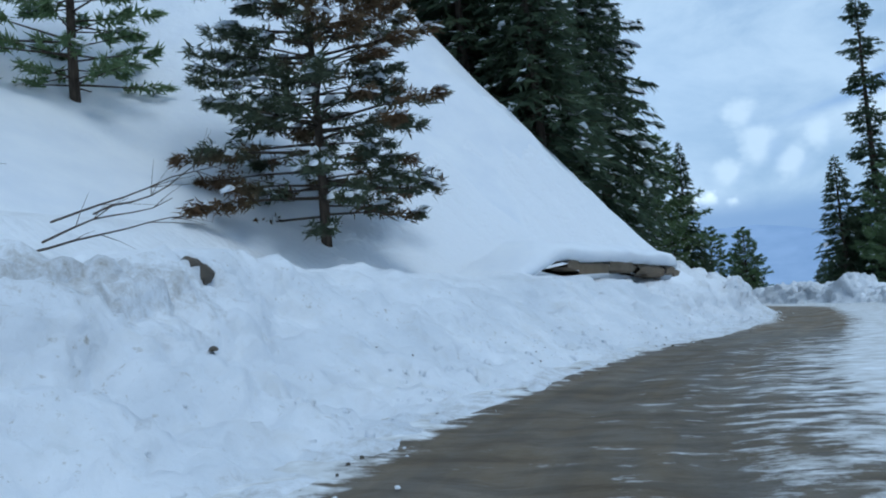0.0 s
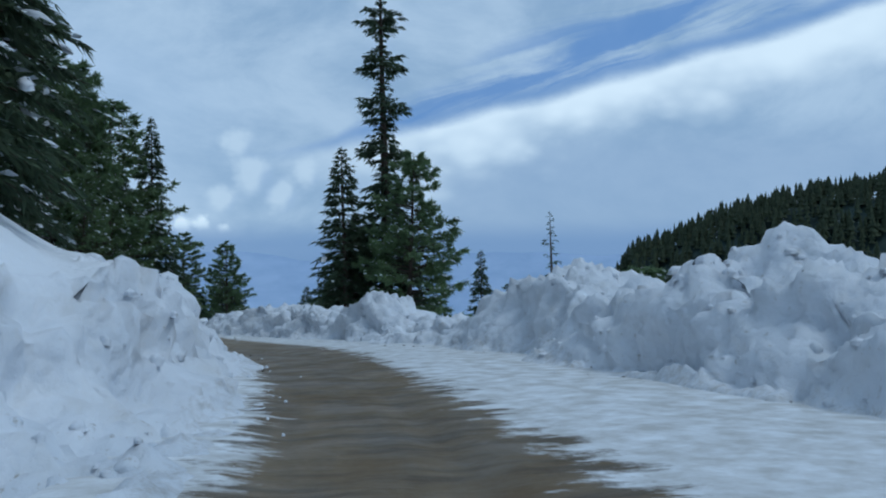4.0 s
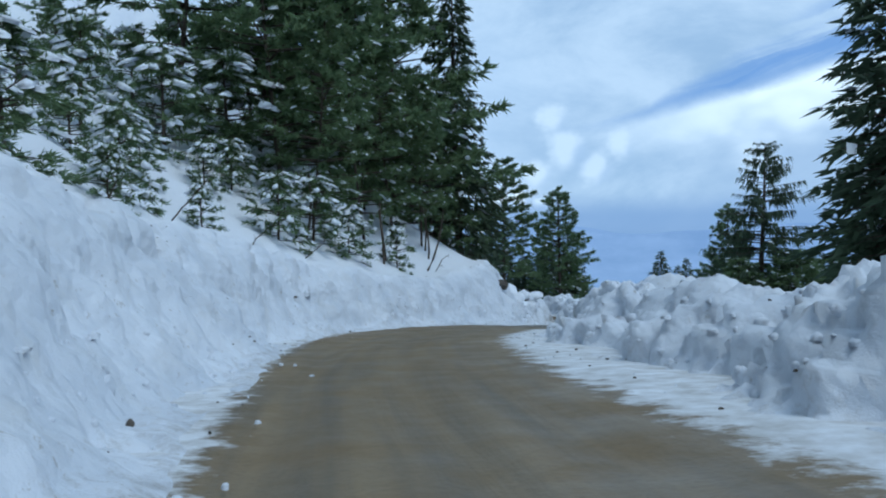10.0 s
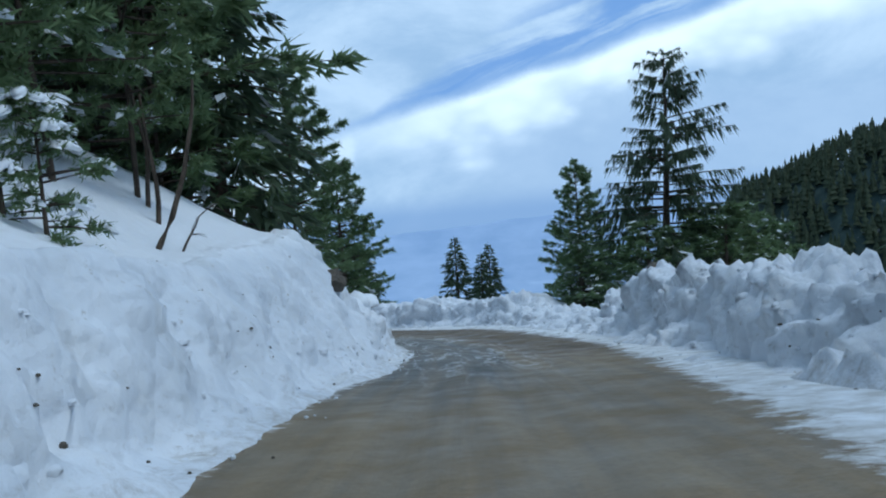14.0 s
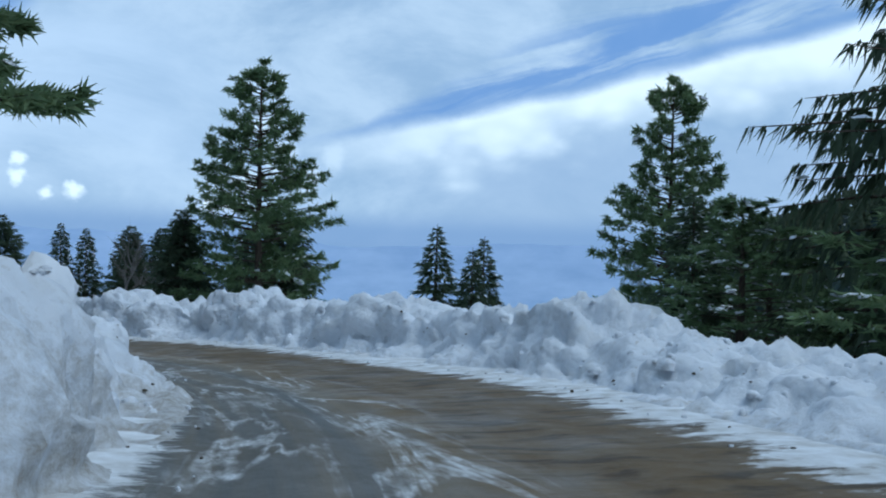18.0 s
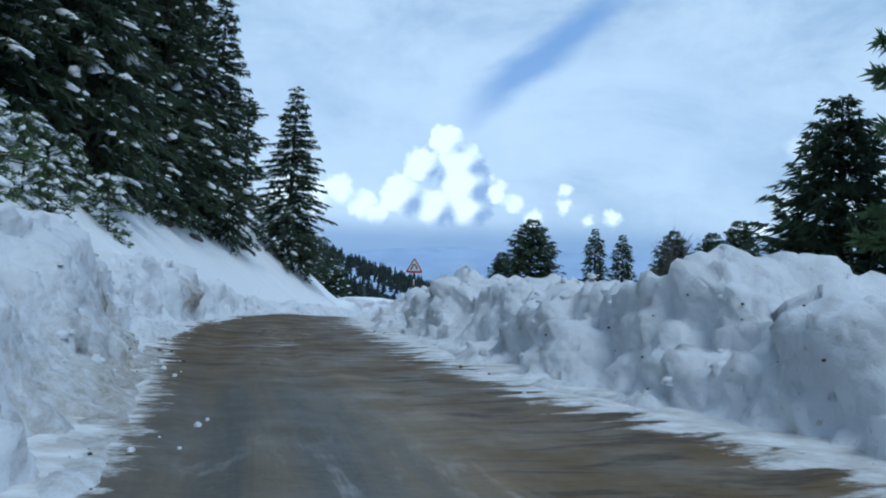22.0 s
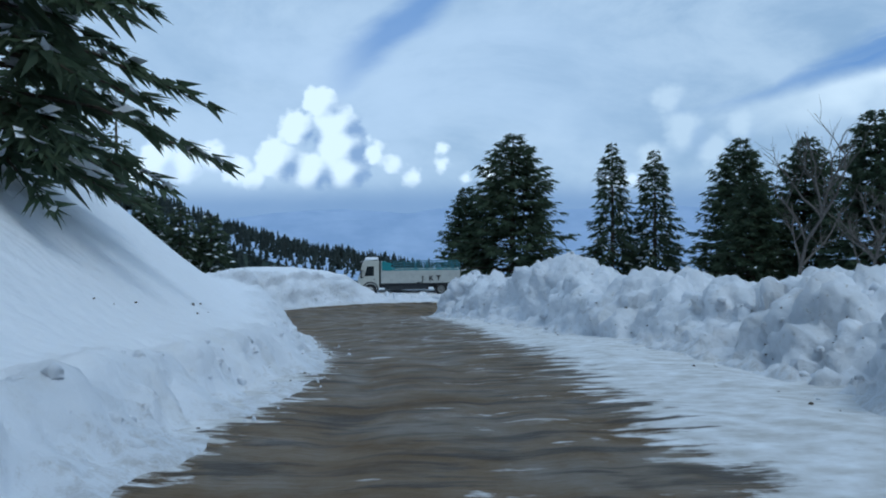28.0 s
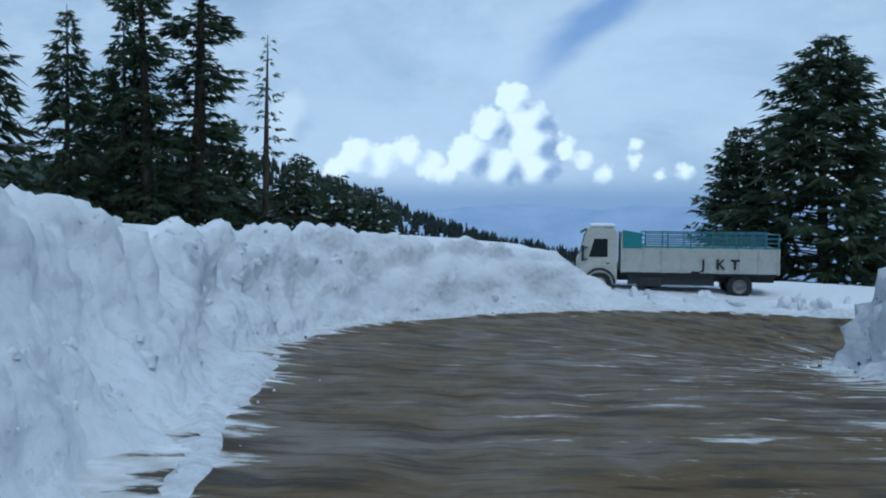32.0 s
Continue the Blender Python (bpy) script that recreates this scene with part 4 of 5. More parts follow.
    if K.any():
        LS = np.minimum(L[K] * 0.8, 0.5) if tuft else L[K] * 0.8
        v, f = blades(rng, B[K] + np.array([0, 0, 0.06]), Wd[K], LS, LS * 0.28, 0.15, True)
        if pads:
            # rounded cushions of snow on the boughs
            at = rng.integers(0, len(B), pads)
            lump, tri = small_lumps(seed, pads)
            lump = lump * (pad_size * rng.uniform(0.5, 1.3, pads))[:, None, None] * np.array([1.7, 0.85, 0.72])
            ca, sa = Wd[at, 0][:, None], Wd[at, 1][:, None]
            lump = np.stack([lump[..., 0] * ca - lump[..., 1] * sa, lump[..., 0] * sa + lump[..., 1] * ca, lump[..., 2] - 0.35 * lump[..., 0]], -1) + (B[at] + Wd[at] * L[at][:, None] * 0.4)[:, None]
            f = f + (np.arange(pads)[:, None, None] * 19 + tri[None] + len(v)).reshape(-1, 3).tolist()
            v = np.concatenate([v, lump.reshape(-1, 3)])
        tagged(part("snow_load", mesh("snow_load", v, f, SNOW), tree, "snow lying on the branches"), kind="stuff")
    return tree


PROTO = {
    "spruce_a": make_conifer("spruce", "dark green spruce tree with drooping snow-dusted branches", 1, 16, 3.0, 0.05, 0.42, 7, 0.45, 0.10, 16, 1.4, 0.85, 0.04, SPRUCE, 0.05),
    "spruce_b": make_conifer("spruce", "dense dark spruce tree with snow on its lower branches", 2, 14, 3.3, 0.03, 0.42, 7, 0.50, 0.08, 16, 1.5, 0.75, 0.04, SPRUCE, 0.10),
    "back": make_conifer("spruce", "dark spruce tree deep in the wood", 12, 16, 3.4, 0.05, 0.62, 6, 0.45, 0.08, 15, 1.9, 0.8, 0.04, SPRUCE, 0.05),
    "fir": make_conifer("fir_tree", "broad dark fir tree with dense layered branches", 3, 12, 3.6, 0.0, 0.34, 8, 0.22, 0.22, 26, 1.15, 0.70, 0.0, SPRUCE, 0.008),
    "pine": make_conifer("pine_tree", "green pine tree with open layered branches", 4, 15, 5.0, 0.03, 0.40, 7, 0.13, 0.16, 0, 1.0, 0.62, 0.14, PINE, 0.20, hang=0.8, pads=50, pad_size=0.15, tuft=3.8, needles_per=7, needle=0.28),
    "pine_b": make_conifer("pine_tree", "bushy green pine tree on a snowy slope", 5, 11, 3.9, 0.08, 0.56, 6, 0.16, 0.24, 0, 1.0, 0.60, 0.05, PINE, 0.40, pads=90, pad_size=0.16, tuft=2.8, needles_per=6, needle=0.35),
    "hill": make_conifer("pine_tree", "green pine tree with a bare lower trunk on the snowy slope", 13, 12, 3.8, 0.20, 0.56, 6, 0.18, 0.22, 0, 1.0, 0.60, 0.08, PINE, 0.40, lean=0.10, thick=0.42, pads=90, pad_size=0.16, tuft=2.8, needles_per=9, needle=0.32),
    "near_pine": make_conifer("pine_tree", "green pine tree with tufted branches over the snow bank", 15, 11.5, 3.6, 0.16, 0.50, 6, 0.14, 0.24, 0, 1.0, 0.60, 0.05, PINE, 0.10, thick=0.6, tuft=5.0, needles_per=11, needle=0.22, pads=14, pad_size=0.15),
    "fine": make_conifer("spruce", "dark spruce tree with fine drooping twigs above the road", 16, 15, 3.4, 0.04, 0.46, 7, 0.50, 0.08, 50, 0.88, 0.75, 0.04, SPRUCE, 0.10, hang=0.5, pads=90, pad_size=0.24),
    "tall": make_conifer("tall_spruce", "very tall narrow spruce tree with a ragged dark top", 6, 33, 5.6, 0.03, 0.50, 7, 0.36, 0.05, 26, 1.5, 1.7, 0.03, SPRUCE, 0.01, top_tuft=0.34),
    "thin": make_conifer("thin_spruce", "thin sparse spruce tree with short branches", 7, 16, 1.9, 0.10, 0.58, 5, 0.35, 0.05, 10, 0.9, 0.9, 0.2, SPRUCE, 0.03),
    "ragged": make_conifer("ragged_cedar", "old ragged cedar tree with hanging branches and open gaps", 8, 17, 5.4, 0.02, 0.40, 5, 0.42, 0.16, 46, 0.72, 0.55, 0.30, SPRUCE, 0.03, lean=-0.04, hang=1.3),
    "young": make_conifer("young_pine", "young pine tree laden with snow and browned needles", 9, 9.5, 3.0, 0.10, 0.34, 6, 0.26, 0.26, 0, 1.0, 0.42, 0.12, BROWNPINE, 0.55, hang=0.9, pads=260, pad_size=0.12, thick=0.8, tuft=5.5, needles_per=9, needle=0.19),
    "brush": make_conifer("snowy_sapling", "small conifer sapling half buried in snow", 10, 3.4, 1.7, 0.02, 0.34, 5, 0.30, 0.20, 0, 1.0, 0.6, 0.15, PINE, 0.5, hang=0.5, pads=90, pad_size=0.17, tuft=3.8, needles_per=5, needle=0.23),
}
HEIGHT = {"spruce_a": 16, "spruce_b": 14, "back": 16, "fir": 12, "pine": 15, "pine_b": 11, "hill": 12, "near_pine": 11.5, "fine": 15, "tall": 33, "thin": 16, "ragged": 17, "young": 9.5, "brush": 3.4}
used = set()
turner = random.Random(5)


def plant(kind, x, y, top=None, height=None, wide=1.0, z=None, label="", turn=None, group=""):
    """Stands a tree at x, y with its tip at the height top (or of a given height)."""
    ob = PROTO[kind]
    z = land(x, y) - 0.25 if z is None else z
    tall = height if height else top - z
    q = tall / HEIGHT[kind]
    w = q * wide
    m = Matrix.Translation((x, y, z)) @ Matrix.Rotation(turner.uniform(0, 6.3) if turn is None else turn, 4, "Z") @ Matrix.Diagonal((w, w, q, 1))
    if kind in used:
        made = copy_thing(ob, m @ Matrix.Diagonal((1 / ob.scale[0], 1 / ob.scale[1], 1 / ob.scale[2], 1)))
    else:
        used.add(kind)
        ob.matrix_basis = m
        made = ob
    if label:
        tagged(made, label)
    if group:
        tagged(made, group=group)
    return made


# valley side
plant("tall", 48.3, 96.2, top=26.3, wide=1.0)
plant("spruce_a", 43.9, 94.9, top=8.0, wide=1.15, label="spruce tree with sparse drooping branches beside a tall one")
plant("pine", 47.3, 89.6, top=7.0, wide=0.95)
plant("fir", 45.5, 96.0, top=2.0, wide=0.9)
plant("thin", 81.6, 112.0, top=3.8)
plant("spruce_a", 84.0, 131.0, top=-1.0, wide=0.8)
plant("spruce_b", 97.0, 141.0, top=-6.5, wide=1.2)
plant("spruce_b", 101.0, 137.0, top=-5.6, wide=1.2)
plant("spruce_b", 105.5, 134.5, top=-5.8, wide=1.2)
plant("spruce_b", 109.0, 131.0, top=-5.0, wide=1.2)
plant("pine_b", 114.0, 128.0, top=-4.5, wide=1.3)
plant("pine", 61.2, 176.0, top=0.3, wide=1.0, turn=1.0, label="large green pine tree with wide open branches behind the bank")
plant("fir", 58.0, 181.0, top=-8.5, wide=1.2)
plant("fir", 64.0, 180.0, top=-8.0, wide=1.2)
plant("ragged", 65.0, 137.0, top=2.6, wide=1.15)
plant("pine", 71.6, 153.0, top=-2.6, wide=0.85)
plant("pine_b", 62.0, 141.0, top=-8.6, wide=1.8)
plant("pine_b", 68.5, 145.0, top=-9.2, wide=1.8)
plant("pine_b", 71.0, 135.0, top=-7.6, wide=1.6)
plant("pine_b", 62.2, 134.9, top=-7.4, wide=1.7)
plant("pine_b", 66.0, 133.0, top=-6.8, wide=1.7)
plant("pine_b", 72.0, 141.0, top=-8.0, wide=1.8)
plant("spruce_b", 66.6, 147.0, top=-8.0, wide=1.3)
plant("spruce_b", 78.0, 139.0, top=-8.0, wide=1.3)
plant("spruce_a", 84.0, 194.0, top=-8.5, wide=1.2)
plant("spruce_a", 85.2, 187.0, top=-9.5, wide=1.1)
plant("spruce_a", 82.5, 185.5, top=-10.5, wide=1.1)
# the bend
plant("fir", 55.8, 296.0, top=-8.0, wide=1.5, label="broad dark fir tree beyond the bend")
plant("fir", 51.0, 299.0, top=-13.5, wide=1.1)
plant("spruce_b", 65.2, 293.0, top=-9.2, wide=1.0)
plant("spruce_b", 69.3, 292.0, top=-10.0, wide=1.05)
plant("fir", 76.0, 286.0, top=-9.3, wide=1.2)
plant("fir", 80.5, 282.0, top=-9.5, wide=1.2)
plant("fir", 82.0, 274.0, top=-8.0, wide=1.3)
plant("fir", 74.5, 280.0, top=-13.0, wide=1.3)
plant("fir", 90.0, 265.0, top=-9.0, wide=1.3)
# far left of the bend
plant("thin", 0.9, 349.0, top=3.3, wide=1.1)
plant("tall", -1.4, 331.0, top=17.0, wide=1.4, label="tall dark spruce beyond the far bank")
plant("tall", -6.5, 327.0, top=12.0, wide=1.3, label="tall dark spruce beyond the far bank")
plant("spruce_b", 6.0, 344.0, top=-13.0, wide=1.2)
plant("spruce_b", 10.5, 350.0, top=-15.0, wide=1.2)
plant("spruce_b", 15.0, 352.0, top=-16.5, wide=1.2)
plant("spruce_a", -9.0, 328.0, top=2.0, wide=0.9)
plant("spruce_a", -14.0, 325.0, top=2.0)
plant("spruce_b", -3.0, 345.0, top=-8.0)
plant("spruce_b", -20.0, 320.0, top=2.0)
plant("spruce_b", -27.0, 315.0, top=3.0)
plant("spruce_b", -15.0, 335.0, top=-3.0)
plant("spruce_b", 4.0, 352.0, top=-12.0)
# hillside, single trees
plant("fine", 34.3, 220.0, top=-1.6, wide=1.2, label="dark spruce at the edge of the wood above the road")
plant("spruce_a", 36.2, 128.0, top=14.3, wide=0.9)
plant("young", -3.8, 27.6, top=13.5, wide=1.15)
plant("near_pine", 42.0, 137.0, height=11.5, wide=1.0)

for s_, o_, h_ in ((60.5, -10.8, 22), (64.5, -9.8, 25), (68.5, -10.6, 26), (72.5, -9.6, 25), (77.0, -9.8, 26), (82.0, -9.0, 25), (213.0, -12.0, 20), (217.5, -12.0, 20), (222.0, -12.2, 19)):
    x_, y_, _ = surface(s_, o_)
    plant("fine", x_, y_, height=h_, wide=1.0, label="huge dark spruce with hanging branches above the road")

# the woods on the hillside
rng = random.Random(11)


def wood(s0, s1, near, deep, step, kinds, lo, hi):
    s = s0
    while s < s1:
        off = near + rng.uniform(0, 1.5)
        while off < near + deep:
            x, y, _ = surface(s + rng.uniform(-1.4, 1.4), -off)
            plant(rng.choice(kinds), x, y, height=rng.uniform(lo, hi), wide=rng.uniform(0.85, 1.15), group="wood on the hillside")
            off += step * rng.uniform(0.8, 1.3)
        s += step


wood(47, 62, 11.5, 12, 4.8, ["spruce_a", "spruce_b"], 12, 17)
wood(62, 92, 10.5, 9, 4.6, ["spruce_a", "spruce_b"], 17, 24)
wood(58, 82, 13, 5, 4.2, ["spruce_a", "spruce_b"], 20, 26)
wood(64, 94, 19, 5, 5.0, ["back"], 18, 24)
wood(2, 22, 20.5, 4, 4.6, ["pine_b"], 9, 13)
wood(93, 116, 12.5, 14, 5.0, ["brush", "brush", "pine_b"], 3.0, 6.5)
wood(112, 132, 7.4, 4, 4.2, ["hill"], 10, 14)
wood(115, 136, 11.5, 9, 5.4, ["hill", "pine_b"], 15, 21)
wood(168, 198, 10.0, 9, 4.6, ["spruce_a", "spruce_b"], 15, 21)
wood(198, 226, 8.2, 3.5, 4.8, ["fine"], 14, 18)
wood(198, 225, 11.5, 5, 5.2, ["spruce_a", "spruce_b"], 22, 27)
wood(187, 200, 5.6, 2.2, 2.6, ["brush"], 1.8, 3.0)
wood(170, 226, 19, 4, 5.4, ["back"], 16, 21)
wood(138, 166, 13, 6, 6.0, ["back"], 10, 14)
wood(88, 116, 5.6, 6, 3.4, ["brush"], 1.4, 3.4)

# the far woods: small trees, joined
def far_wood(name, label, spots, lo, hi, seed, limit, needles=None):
    """Small ragged conifers, joined; their default needles have blue haze in the colour."""
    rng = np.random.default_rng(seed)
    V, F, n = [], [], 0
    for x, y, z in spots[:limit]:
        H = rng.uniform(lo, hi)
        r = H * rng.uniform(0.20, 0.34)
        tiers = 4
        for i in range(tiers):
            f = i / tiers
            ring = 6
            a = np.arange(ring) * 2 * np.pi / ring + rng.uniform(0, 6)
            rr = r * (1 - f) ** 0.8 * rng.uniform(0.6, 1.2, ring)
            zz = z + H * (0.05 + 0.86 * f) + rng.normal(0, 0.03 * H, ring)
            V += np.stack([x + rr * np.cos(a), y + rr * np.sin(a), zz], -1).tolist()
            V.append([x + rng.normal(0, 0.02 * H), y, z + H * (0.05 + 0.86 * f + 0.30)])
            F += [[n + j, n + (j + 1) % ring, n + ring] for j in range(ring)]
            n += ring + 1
    ob = new(name, mesh(name, V, F, needles or FAR_HAZED, flat=True))
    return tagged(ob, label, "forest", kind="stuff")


def scatter(seed, n, x0, x1, y0, y1):
    r = np.random.default_rng(seed)
    x, y = r.uniform(x0, x1, n), r.uniform(y0, y1, n)
    z = ground_z(x[None], y[None])[0]
    return np.stack([x, y, z - 0.5], -1)


_r = np.random.default_rng(1)
_d, _q = _r.uniform(430, 720, 3600), np.radians(_r.uniform(43, 70, 3600))
RIDGE = np.stack([20 + _d * np.sin(_q), 60 + _d * np.cos(_q)], -1)
RIDGE = np.concatenate([RIDGE, ground_z(RIDGE[None, :, 0], RIDGE[None, :, 1])[0][:, None] - 0.5], 1)
far_wood("far_forest", "dark conifer forest on the ridge across the valley", RIDGE, 9, 15, 2, 3600, FARGREEN)
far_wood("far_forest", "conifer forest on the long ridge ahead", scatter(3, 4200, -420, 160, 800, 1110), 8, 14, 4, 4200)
pts = scatter(5, 900, 60, 170, 60, 330)
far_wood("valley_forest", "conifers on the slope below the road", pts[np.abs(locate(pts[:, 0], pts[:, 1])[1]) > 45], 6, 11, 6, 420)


# ---------------------------------------------------------------- snow chunks on the banks
def chunk_mesh(name, seed, material):
    """A broken lump of snow: a rough ball with flattened faces."""
    rng = np.random.default_rng(seed)
    bm = bmesh.new()
    bmesh.ops.create_icosphere(bm, subdivisions=2, radius=1.0)
    cuts = rng.normal(size=(7, 3))
    cuts /= np.linalg.norm(cuts, axis=1)[:, None]
    for v in bm.verts:
        p = np.array(v.co)
        for c in cuts:
            h = p @ c - rng.uniform(0.62, 0.66)
            if h > 0:
                p = p - c * h * 0.9
        v.co = p * np.array([1.0, 0.85, 0.72]) + rng.normal(0, 0.035, 3)
    me = bpy.data.meshes.new(name)
    bm.to_mesh(me)
    bm.free()
    me.materials.append(material)
    me.polygons.foreach_set("use_smooth", np.ones(len(me.polygons), bool))
    return me


LUMPS = [chunk_mesh("snow_chunk", 20 + i, BANK) for i in range(6)]


def strew(name, label, P, N, d, owner, seed, n_small, n_big, lo, hi, skip=None):
    """Strews a bank with lumps: many small joined ones and some larger ones of their own."""
    rng = np.random.default_rng(seed)
    ok = np.where((d > 0.0) & (d < hi))[0]
    i, j = rng.integers(5, len(P) - 5, n_small * 2), ok[rng.integers(0, len(ok), n_small * 2)]
    s = SSB[i]
    clump = vnoise(s / 2.3, d[j] * 1.3, seed) + 0.6 * vnoise(s / 0.8, d[j] * 2, seed + 1)
    keep = clump > -0.1
    if skip is not None:
        keep &= ~skip(s, d[j])
    i, j = i[keep][:n_small], j[keep][:n_small]
    size = lo * np.exp(rng.normal(0, 0.5, len(i)))
    V, tri = small_lumps(seed, len(i))
    V = V * size[:, None, None] + (P[i, j] - N[i, j] * size[:, None] * 0.12)[:, None]
    F = (np.arange(len(i))[:, None, None] * 19 + tri[None]).reshape(-1, 3)
    me = mesh(name, V.reshape(-1, 3), F, BANK, flat=False)
    ob = new(name, me)
    ob.parent = owner
    tagged(ob, label, kind="stuff")
    for q in range(n_big):
        a, b = rng.integers(5, len(P) - 5), ok[rng.integers(0, len(ok))]
        if d[b] > 1.9 or (skip is not None and skip(SSB[a:a + 1], d[b:b + 1])[0]):
            continue
        r = rng.uniform(0.09, 0.18) * (1.5 if rng.random() < 0.08 else 1)
        c = new("snow_chunk", LUMPS[q % len(LUMPS)])
        c.parent = owner
        p = P[a, b] - N[a, b] * r * 0.55
        c.matrix_basis = Matrix.Translation(p.tolist()) @ Euler(rng.uniform(0, 6.3, 3).tolist()).to_matrix().to_4x4() @ Matrix.Diagonal((r * 1.2, r, r, 1))


strew("snow_rubble", "small broken lumps of ploughed snow", PR, NR, DR, bank_r, 301, 2800, 290, 0.060, 3.0)
strew("snow_rubble", "small broken lumps of ploughed snow", PL, NL, DL, bank_l, 302, 2000, 260, 0.050, 2.0,
      lambda s, d: ((s > 203) & (s < 262) & (d > 0.8)) | ((s > 60) & (s < 130) & (d > 0.9)) | ((s < 40) & (d > 1.6)))


def crumbs(name, label, material, seed, n, s0, s1, at, spreading, lo):
    """Loose bits lying on the road's edge."""
    rng = np.random.default_rng(seed)
    s = rng.uniform(s0, s1, n)
    off = at(s, rng) + rng.normal(0, spreading, n)
    x, y, z = along(s, off)
    size = np.minimum(lo * np.exp(rng.normal(0, 0.55, n)), 2.0 * lo)
    V, tri = small_lumps(seed, n)
    V = V * size[:, None, None] + np.stack([x, y, z + 0.045 + size * 0.3], -1)[:, None]
    ob = new(name, mesh(name, V.reshape(-1, 3), (np.arange(n)[:, None, None] * 19 + tri[None]).reshape(-1, 3), material))
    return tagged(ob, label, "snow", kind="stuff")


crumbs("slush_crumbs", "crumbs of slush and snow along the road edges", BANK, 401, 900, 0, 276, lambda s, r: np.where(r.random(len(s)) < 0.5, -TOE_L(s) + 0.25, TOE_R(s) - 0.5), 0.34, 0.020)
crumbs("mud_clods", "dark clods of mud and grit at the road edge", ROCK, 402, 700, 0, 276, lambda s, r: np.where(r.random(len(s)) < 0.5, -TOE_L(s) - 0.1, TOE_R(s) - 0.2), 0.35, 0.020)


# dark grit bedded in the banks
def grit(P, N, d, owner, seed, n):
    rng = np.random.default_rng(seed)
    ok = np.where((d > 0.1) & (d < 2.6))[0]
    i, j = rng.integers(5, len(P) - 5, n * 4), ok[rng.integers(0, len(ok), n * 4)]
    keep = (vnoise(SSB[i] / 3.0, d[j], seed) > 0.25) & ((d[j] < 1.2) | (rng.random(len(i)) < 0.25))
    i, j = i[keep][:n], j[keep][:n]
    n = len(i)
    size = 0.017 * np.exp(rng.normal(0, 0.5, n))
    V, tri = small_lumps(seed, n)
    V = V * size[:, None, None] + (P[i, j] + N[i, j] * size[:, None] * 0.3)[:, None]
    ob = new("grit", mesh("grit", V.reshape(-1, 3), (np.arange(n)[:, None, None] * 19 + tri[None]).reshape(-1, 3), ROCK))
    ob.parent = owner
    tagged(ob, "dark stones and grit bedded in the snow", kind="stuff")


grit(PR, NR, DR, bank_r, 501, 700)
grit(PL, NL, DL, bank_l, 502, 800)
# the gravelly stretch of the bank
_k = (SSB > 169) & (SSB < 187)
SSB, _all = SSB[_k], SSB
grit(PL[_k], NL[_k], DL, bank_l, 503, 700)
SSB = _all


# ---------------------------------------------------------------- rocks
def rock(x, y, z, size, seed, label, turn=0.0, tip=0.0):
    rng = np.random.default_rng(seed)
    bm = bmesh.new()
    bmesh.ops.create_icosphere(bm, subdivisions=3, radius=1.0)
    cuts = rng.normal(size=(9, 3))
    cuts /= np.linalg.norm(cuts, axis=1)[:, None]
    for v in bm.verts:
        p = np.array(v.co)
        for c in cuts:
            h = p @ c - 0.66
            if h > 0:
                p = p - c * h
        p = p * np.array(size)
        v.co = p + 0.05 * min(size) * rng.normal(size=3)
    me = bpy.data.meshes.new("rock")
    bm.to_mesh(me)
    bm.free()
    me.materials.append(ROCK)
    ob = new("rock", me)
    ob.matrix_basis = pose(x, y, z, 0, tip, turn)
    return tagged(ob, label, "rock")


def rock_at(s, off, up, size, seed, label, turn=0.0, tip=0.0):
    x, y, z = surface(s, off)
    return rock(x, y, z + up, size, seed, label, turn, tip)


rock_at(10.5, -6.0, 0.12, (0.30, 0.26, 0.28), 31, "small mossy boulder in the dirty snow bank")
rock_at(84.5, -5.6, 0.2, (0.9, 0.7, 0.8), 32, "dark boulder capped with snow on the hillside")
rock_at(85.5, -6.9, 0.3, (0.8, 0.7, 0.7), 33, "dark boulder capped with snow on the hillside")
rock_at(128.0, -3.5, 0.25, (0.45, 0.4, 0.4), 34, "reddish rock under the snow ledge")
rock_at(134.5, 7.6, 0.35, (0.50, 0.45, 0.40), 35, "brown stone block bedded in the snow bank")
rock_at(132.5, 8.1, 0.30, (0.42, 0.35, 0.35), 36, "brown stone block bedded in the snow bank")
rock_at(135.5, -3.3, 0.30, (0.42, 0.4, 0.36), 37, "brown rock under a cap of snow")
for s_, o_, sz, sd in ((212.5, -8.2, (0.45, 1.3, 0.30), 41), (216.0, -7.9, (0.5, 1.5, 0.32), 42), (219.5, -8.4, (0.4, 1.2, 0.28), 43), (223.0, -8.8, (0.4, 1.1, 0.26), 44),
                       (207.0, -8.5, (0.5, 1.3, 0.3), 45), (202.0, -8.0, (0.5, 1.4, 0.3), 46)):
    rock_at(s_, o_ - 0.3, -0.02, tuple(0.8 * v for v in sz), sd, "dark bare rock showing through the steep snow slope", -12, 42)

# the long ledge below the snow slope, with stones along its top
ss_ = np.arange(29.6, 41.6, 0.3)
rows = []
for f, up, out in ((0, 2.30, 0.0), (1, 2.38, 0.22), (2, 2.60, 0.26), (3, 2.66, 0.05), (4, 2.62, -0.9)):
    off = -(7.0 - 0.14 * (ss_ - 28) + 0.25 * vnoise(ss_ / 3, ss_ * 0, 91)) + out + 0.05 * vnoise(ss_ / 0.5, ss_ * 0 + f, 92)
    x, y, z = along(ss_, off)
    rows.append(np.stack([x, y, z + up + 0.10 * vnoise(ss_ / 1.1, ss_ * 0 + f * 3, 93) - 0.012 * (ss_ - 36)], -1))
ledge = new("rock_ledge")
